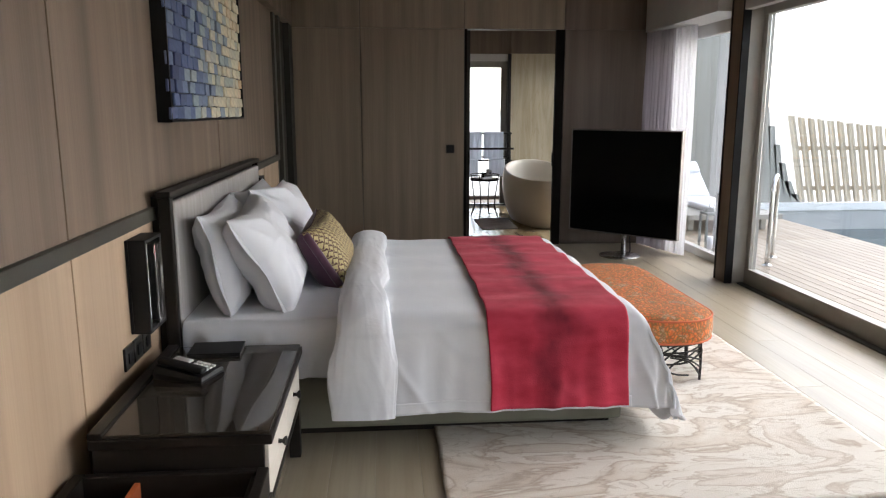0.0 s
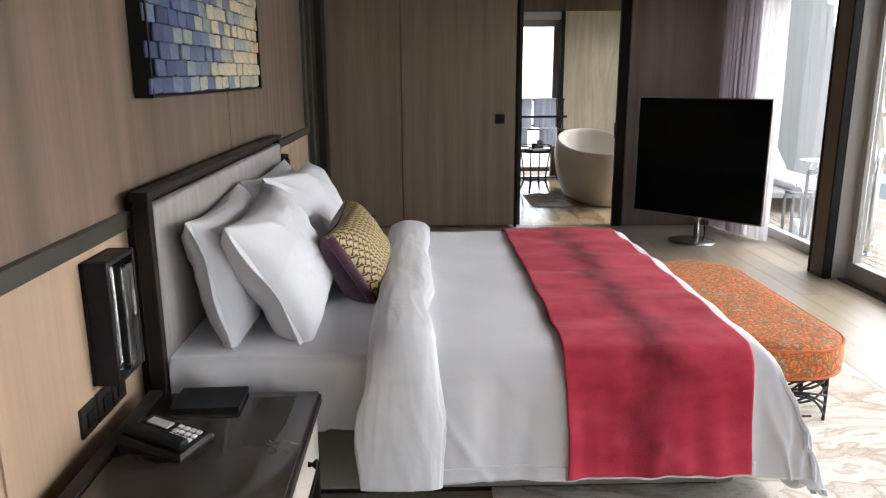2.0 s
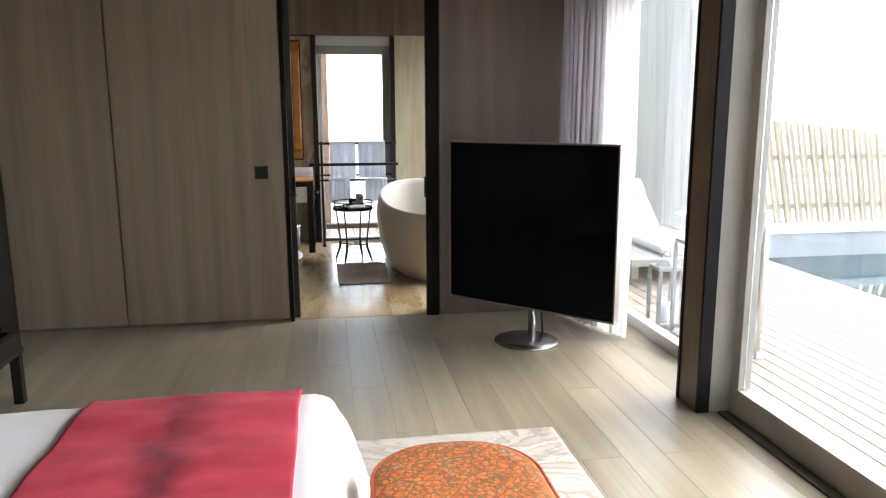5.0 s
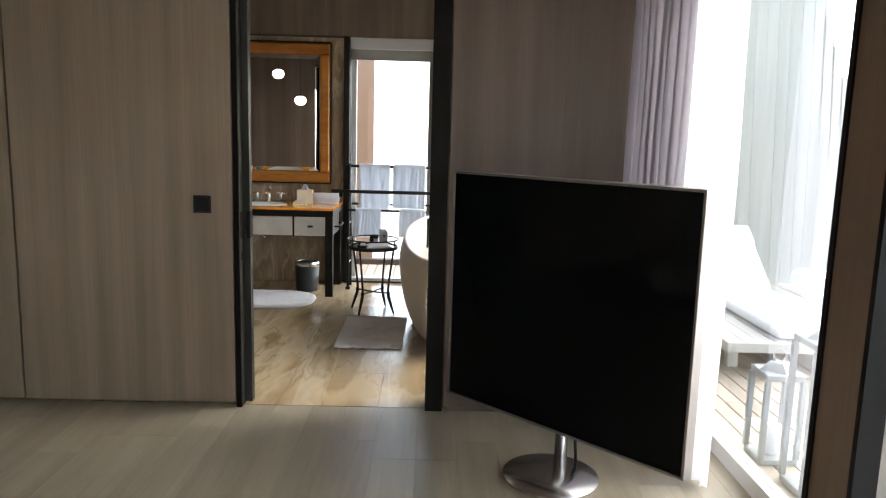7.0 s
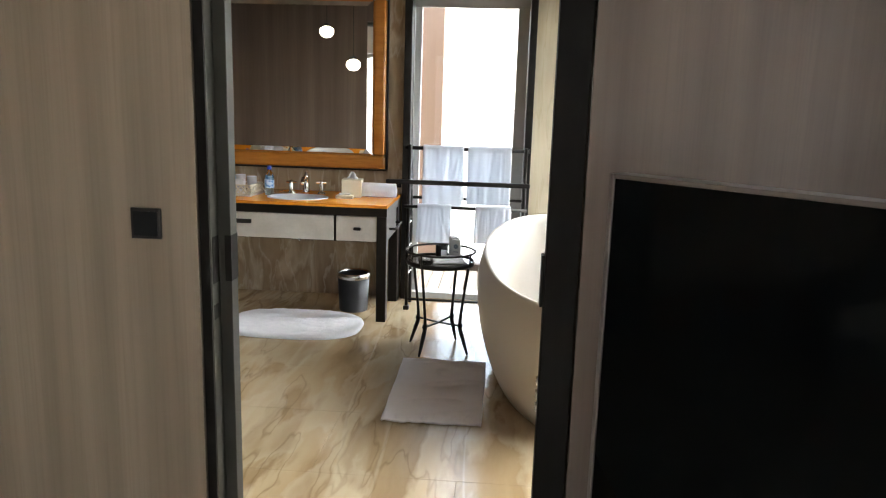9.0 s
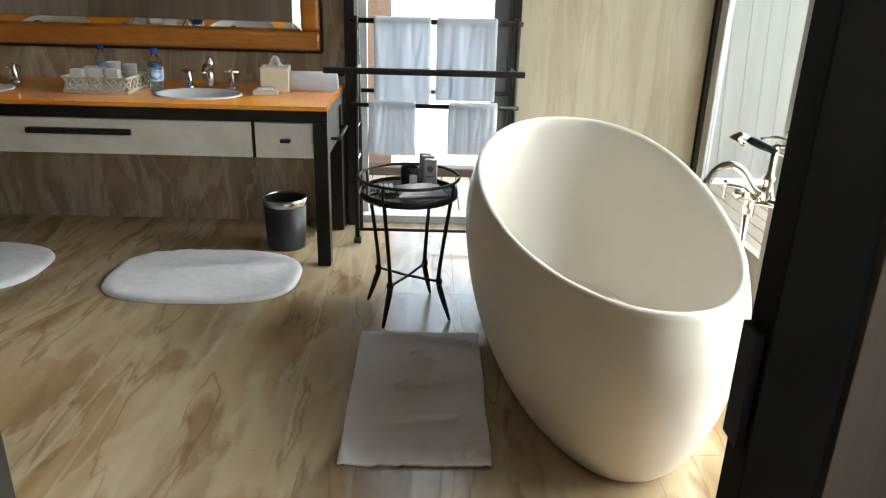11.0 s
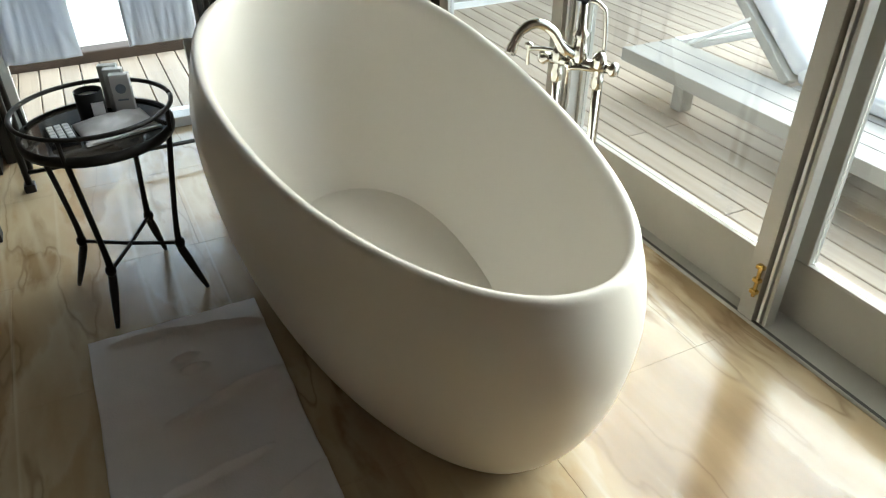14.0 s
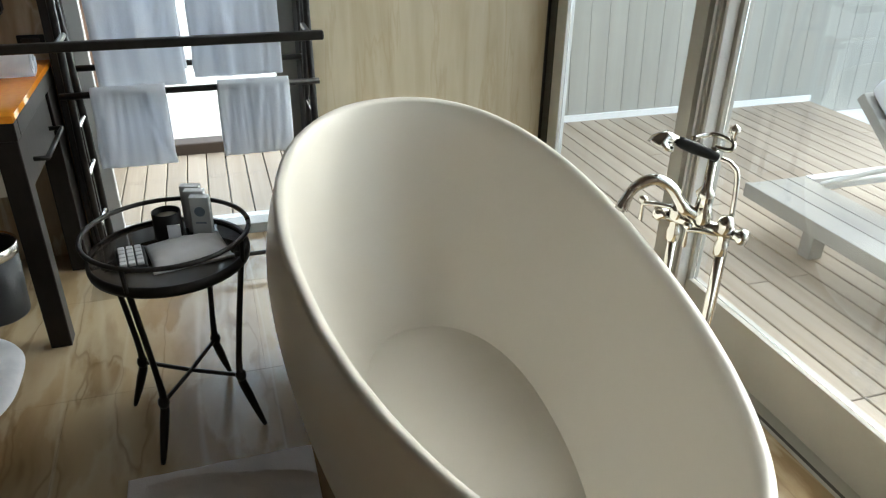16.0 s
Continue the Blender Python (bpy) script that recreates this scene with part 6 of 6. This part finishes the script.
for x, y in ((0.115, 11.06), (-0.2, 11.17), (0.14, 10.98)):
    bt = thing("water_bottle", (x, y, 0.792), "clear plastic water bottle with a blue cap on the vanity", "bottle", "water bottles")
    part("bottle", lathe([(0.001, 0.0), (0.03, 0.0), (0.032, 0.01), (0.031, 0.06), (0.033, 0.1), (0.03, 0.135), (0.014, 0.165), (0.013, 0.178), (0.001, 0.178)], 20), M["bottle"], bt, "", True)
    part("label_band", lathe([(0.0335, 0.05), (0.0345, 0.055), (0.0345, 0.1), (0.0335, 0.105)], 20), M["bottle_label"], bt, "blue label band", True)
    part("cap", lathe([(0.001, 0.179), (0.015, 0.179), (0.015, 0.197), (0.001, 0.198)], 16), M["blue_cap"], bt, "blue cap", True)

# waste bin
bin_ = thing("waste_bin", (0.755, 10.93, 0), "black waste bin with a chrome rim ring", "bin")
part("bucket", lathe([(0.001, 0.0), (0.098, 0.0), (0.1, 0.005), (0.112, 0.26), (0.109, 0.26), (0.097, 0.01), (0.001, 0.01)], 40), M["bin"], bin_, "", True)
part("rim_ring", lathe([(0.1135, 0.235), (0.1155, 0.236), (0.1165, 0.272), (0.113, 0.274), (0.1105, 0.262)], 40), M["steel"], bin_, "chrome rim ring", True)


# bath mats
def oval_mat(cx, cy, rx, ry):
    o = thing("bath_mat", (cx, cy, 0), "oval white shaggy bath mat on the marble", "bath mat", "oval bath mats")

    def fn(u, v):
        a = 2 * math.pi * u
        e = 2 / 2.9
        c, s = math.cos(a), math.sin(a)
        x, y = rx * v * math.copysign(abs(c) ** e, c), ry * v * math.copysign(abs(s) ** e, s)
        edge = max(0.0, 1 - ((v - 0.9) / 0.1) ** 2) ** 0.5 if v > 0.9 else 1.0
        return (x, y, 0.002 + 0.024 * edge + (0.006 * wave(x * 9, y * 9) + 0.003 * wave(x * 26, y * 26, 4)) * edge)
    part("shag_top", sheet(fn, 150, 70), M["shag"], o, "", True)
    return o


oval_mat(0.45, 10.49, 0.45, 0.31)
oval_mat(-0.78, 10.53, 0.45, 0.31)
mat_towel = thing("floor_towel", (0, 0, 0), "white towelling mat spread beside the bathtub", "bath mat")


def mat_fn(u, v):
    x, y = 1.25 + u * 0.465 + 0.004 * wave(v * 4, 1) - 0.01 * v * (0.5 - u), 9.09 + v * 0.85 + 0.006 * wave(u * 5, 7)
    def fold(at, slope, hgt, wid, u0, u1):
        span = max(0.0, math.sin(math.pi * min(1, max(0, (u - u0) / (u1 - u0)))))
        d = (v - at - slope * (u - u0) - 0.012 * wave(u * 6, at * 9)) / wid
        return hgt * span ** 0.6 * (math.exp(-d * d * 9) if d > 0 else math.exp(-d * d * 0.3))
    ridge = fold(0.24, 0.1, 0.024, 0.008, 0.12, 0.8) + fold(0.52, 0.13, 0.027, 0.008, 0.3, 1.0) + fold(0.74, -0.05, 0.02, 0.009, 0.45, 0.62) + fold(0.79, 0.04, 0.017, 0.008, 0.42, 0.58)
    ridge += fold(0.92, -0.14, 0.028, 0.009, 0.55, 1.05) + fold(0.965, -0.08, 0.02, 0.009, 0.1, 0.75) + fold(0.09, 0.16, 0.015, 0.014, 0.4, 1.05)
    ridge += 0.022 * max(0, wave(u * 13, v * 6, 3)) * math.exp(-((v - 0.05) / 0.05) ** 2) + 0.02 * math.exp(-((u - 0.98) / 0.07) ** 2) * max(0, wave(v * 11, 4))
    return (x, y, 0.011 + ridge + 0.004 * wave(u * 7, v * 11))


part("cloth", sheet(mat_fn, 90, 300, 0.009), M["mat_cloth"], mat_towel, "", True)

# ---- wire side table by the tub ----
TC = Vector((1.425, 10.167, 0))
wt = thing("side_table", TC, "round black metal side table with glass tray and splayed legs", "table")
ring_pts = [(0.204 * math.cos(k * math.pi / 24), 0.204 * math.sin(k * math.pi / 24), 0.605) for k in range(49)]
part("gallery_ring", sweep(ring_pts, 0.0065, 8), M["black_metal"], wt, "", True)
part("tray_rim", lathe([(0.192, 0.525), (0.2, 0.525), (0.202, 0.535), (0.2, 0.552), (0.192, 0.552)], 48), M["black_metal"], wt, "", True)
part("tray_glass", lathe([(0.001, 0.536), (0.1915, 0.536), (0.1915, 0.544), (0.001, 0.544)], 48), M["glass_dark"], wt, "smoked glass top")
for k in range(4):
    a = radians(-28 + 90 * k)
    c, s = math.cos(a), math.sin(a)
    part("leg", sweep(bend([(0.205 * c, 0.205 * s, 0.003), (0.165 * c, 0.165 * s, 0.11), (0.148 * c, 0.148 * s, 0.175), (0.16 * c, 0.16 * s, 0.3), (0.194 * c, 0.194 * s, 0.53)], 5), [0.006, 0.0075, 0.009, 0.0105, 0.0115, 0.0125, 0.0125, 0.0125, 0.012, 0.0115, 0.0105, 0.0095, 0.009, 0.0085, 0.008, 0.008, 0.008, 0.008, 0.008, 0.008, 0.008], 8), M["black_metal"], wt, "", True)
    part("knuckle", moved(lathe([(0.001, -0.022), (0.011, -0.014), (0.0155, 0.0), (0.0135, 0.014), (0.001, 0.024)], 10), Matrix.Translation((0.15 * c, 0.15 * s, 0.168))), M["black_metal"], wt, "", True)
    part("post", sweep([(0.2 * c, 0.2 * s, 0.54), (0.204 * c, 0.204 * s, 0.603)], 0.006, 8), M["black_metal"], wt)
    part("stretcher", sweep([(0.148 * c, 0.148 * s, 0.17), (0, 0, 0.165)], 0.006, 8), M["black_metal"], wt)


def on_table(name, x, y, rz, label, cat):
    return thing(name, pose(TC.x + x, TC.y + y, 0.5445, 0, 0, rz), label, cat)


candle = on_table("candle", 0.0, 0.08, 0, "black glass jar candle with a pale label", "candle")
part("jar", lathe([(0.001, 0), (0.035, 0), (0.037, 0.004), (0.037, 0.08), (0.034, 0.08), (0.033, 0.055), (0.001, 0.055)], 28), M["gloss_black"], candle, "", True)
part("wax", lathe([(0.001, 0.0555), (0.0325, 0.0555), (0.0325, 0.064), (0.001, 0.066)], 24), M["cream_box"], candle, "cream wax", True)
part("label_patch", box(0.0, 0.032, -0.042, -0.036, 0.015, 0.055, 0.001), M["grey_plastic"], candle, "pale label")
for dx, dy, hh in ((0.0, 0.0, 0.115), (-0.012, 0.03, 0.122), (-0.022, 0.06, 0.125)):
    carton = on_table("soap_carton", 0.088 + dx, 0.075 + dy, -14, "slim pale grey carton with a round emblem", "box")
    carton["group"] = "soap cartons"
    part("carton", box(-0.026, 0.026, -0.012, 0.012, 0.0, hh, 0.002), M["grey_carton"], carton)
    part("emblem", moved(lathe([(0.001, 0), (0.014, 0), (0.014, 0.001), (0.001, 0.001)], 20), pose(0.0, -0.0125, hh - 0.04, 90, 0, 0)), M["blue_grey"], carton, "blue-grey round emblem")
    part("print_bar", box(-0.014, 0.014, -0.0128, -0.0122, hh - 0.075, hh - 0.07), M["blue_grey"], carton, "unreadable printed line")
pouch = on_table("bath_salt_pouch", 0.045, -0.015, 12, "translucent grey bath salt bag lying on the table", "bag")
part("bag", sheet(lambda u, v: ((u - 0.5) * 0.19, (v - 0.5) * 0.15, 0.006 + 0.026 * (max(0, math.sin(u * math.pi)) * max(0, math.sin(v * math.pi))) ** 0.6 + 0.004 * wave(u * 6, v * 6)), 26, 22, 0.004), M["pouch"], pouch, "", True)
part("seal", box(-0.1, 0.1, -0.085, -0.072, 0.0, 0.008, 0.002), M["pouch"], pouch)
dish = on_table("soap_tray", -0.09, -0.03, 8, "small dark tray with bath cubes", "tray")
part("tray", box(-0.035, 0.035, -0.06, 0.06, 0.0, 0.012, 0.003), M["gloss_black"], dish)
for i in range(3):
    for j in range(5):
        part("cube", box(-0.028 + i * 0.02, -0.012 + i * 0.02, -0.052 + j * 0.021, -0.035 + j * 0.021, 0.0125, 0.022, 0.002), M["grey_plastic"], dish)

# ---- towel rack ----
rack = thing("towel_rack", (0, 0, 0), "black metal ladder towel rack standing before the window", "towel rack")
for x in (1.125, 1.93):
    part("front_post", sweep([(x, 11.0, 0.0), (x, 11.0, 0.55), (x, 11.06, 1.17)], 0.013, 8), M["black_metal"], rack, "", True)
    part("back_post", sweep([(x, 11.2, 0.0), (x, 11.2, 0.55), (x, 11.1, 1.17)], 0.013, 8), M["black_metal"], rack, "", True)
    part("foot", box(x - 0.02, x + 0.02, 10.975, 11.025, 0.0, 0.03, 0.004), M["black_metal"], rack)
    for z in (0.25, 0.45, 0.62):
        part("rung", sweep([(x, 11.0, z), (x, 11.2, z)], 0.008, 8), M["steel"], rack, "short bright rung")
part("top_rail", sweep([(1.09, 11.08, 1.15), (1.96, 11.08, 1.15)], 0.013, 10), M["black_metal"], rack, "", True)
part("front_rail", box(0.985, 1.96, 10.855, 10.885, 0.915, 0.945, 0.006), M["black_metal"], rack)
for x in (1.14, 1.915):
    part("rail_arm", sweep([(x, 10.87, 0.93), (x, 11.05, 0.93)], 0.01, 8), M["black_metal"], rack)
part("low_rail", sweep([(1.1, 10.97, 0.75), (1.95, 10.97, 0.75)], 0.011, 10), M["black_metal"], rack, "", True)
part("low_rail", sweep([(1.1, 11.18, 0.79), (1.95, 11.18, 0.79)], 0.011, 10), M["black_metal"], rack, "", True)
part("foot_rail", sweep([(1.125, 11.0, 0.075), (1.93, 11.0, 0.075)], 0.009, 8), M["black_metal"], rack, "", True)


def hung_towel(x0, x1, y, z, front, back, seed):
    t = thing("towel", (0, 0, 0), "white terry towel folded over the rack rail", "towel", "rack towels")
    total = front + back + 0.06

    def fn(u, v):
        s = v * total
        x = x0 + u * (x1 - x0) + 0.012 * wave(seed, s * 3) * (u - 0.5)
        f = 0.011 * wave(u * 6 + seed, s * 2) + 0.005 * wave(u * 14, s * 3 + seed) + 0.006 * ridge_lines(u * 3 + seed, s * 2.4 - u, seed)
        if s < front:
            return (x, y - 0.024 - 0.02 * (1 - s / front) + f, z - front + s)
        if s < front + 0.06:
            a = (s - front) / 0.06 * math.pi
            return (x, y - 0.024 * math.cos(a), z + 0.02 * math.sin(a) + 0.004)
        return (x, y + 0.024 + f, z - (s - front - 0.06))
    part("cloth", sheet(fn, 30, 60, 0.012), M["towel"], t, "", True)
    return t


hung_towel(1.215, 1.5, 11.08, 1.15, 0.4, 0.36, 1.0)
hung_towel(1.53, 1.83, 11.08, 1.15, 0.38, 0.38, 2.2)
hung_towel(1.195, 1.43, 10.97, 0.75, 0.245, 0.22, 3.3)
hung_towel(1.6, 1.84, 10.97, 0.75, 0.235, 0.22, 4.8)

# ---- pendant lamps seen in the mirror ----
for x, z in ((0.04, 2.115), (0.3, 1.812)):
    pl = thing("pendant_lamp", (x, 9.5, z), "small glowing cut-glass pendant lamp on a thin cord", "lamp", "bathroom pendants")
    part("shade", lathe([(0.001, -0.055), (0.045, -0.045), (0.07, -0.01), (0.065, 0.03), (0.03, 0.05), (0.001, 0.055)], 10), M["glow"], pl, "glowing faceted glass shade")
    part("cap", lathe([(0.03, 0.0505), (0.03, 0.075), (0.008, 0.085), (0.001, 0.085)], 14), M["black_metal"], pl)
    part("cord", sweep([(0, 0, 0.085), (0, 0, TOP - z - 0.001)], 0.003, 6), M["black_metal"], pl)

# ---- pieces of floors and deck ----
random.seed(21)
floor_bed, floor_bath = bpy.data.objects["floor"], bpy.data.objects["floor_bathroom"]
piece_mesh = {}


def piece(name, parent, material, x0, x1, y0, y1, z0, z1, bevel):
    """One plank, tile or board, with its mesh shared between pieces of one size."""
    key = (name, round(x1 - x0, 3), round(y1 - y0, 3))
    if key not in piece_mesh:
        ob = part(name, box(-(x1 - x0) / 2, (x1 - x0) / 2, -(y1 - y0) / 2, (y1 - y0) / 2, z0, z1, bevel, seg=1), material, parent)
        piece_mesh[key] = ob.data
    else:
        ob = new(name, piece_mesh[key])
        ob.parent = parent
    ob.location = ((x0 + x1) / 2, (y0 + y1) / 2, 0)
    return ob


W = 0.19
for c in range(23):
    x0 = WEST + c * W
    y = SOUTH - random.choice((0.0, 0.4, 0.8, 1.2, 1.6))
    while y < 8.025:
        ln = random.choice((1.6, 2.0, 2.2))
        a, b = max(y, SOUTH), min(y + ln, 8.028)
        if b - a > 0.05 and x0 < 3.25:
            piece("plank", floor_bed, M["plank"], x0 + 0.0003, min(x0 + W, 3.27) - 0.0003, a + 0.0003, b - 0.0003, -0.0118, 0.0, 0.0007)
        y += ln
rows_y = (8.032, 8.585, 9.17, 9.755, 10.34, 10.925, BATH_N)
for r, (a, b) in enumerate(zip(rows_y, rows_y[1:])):
    for k in range(6):
        x0 = BATH_W - 0.5 + k * 1.16 - 0.58 * (r % 2) + 0.35
        xa, xb = max(x0, BATH_W), min(x0 + 1.16, 3.0)
        if xb - xa > 0.02:
            piece("floor_tile", floor_bath, M["marble_floor"], xa + 0.0003, xb - 0.0003, a + 0.0003, b - 0.0003, -0.0118, 0.0, 0.0005)
for c in range(24):
    x0 = 3.225 + c * 0.102
    y = -5.0 - random.choice((0.0, 0.7, 1.4, 2.1))
    while y < 12.47:
        a, b = max(y, -5.0), min(y + 2.8, 12.48)
        if b - a > 0.05:
            piece("deck_board", deck, M["deck"], x0 + 0.003, x0 + 0.099, a + 0.002, b - 0.002, -0.0745, -0.03, 0.003)
        y += 2.8
for c in range(24):
    x0 = 0.78 + c * 0.102
    piece("deck_board", deck, M["deck"], x0 + 0.003, x0 + 0.099, 11.505, 12.495, -0.0745, -0.03, 0.003)
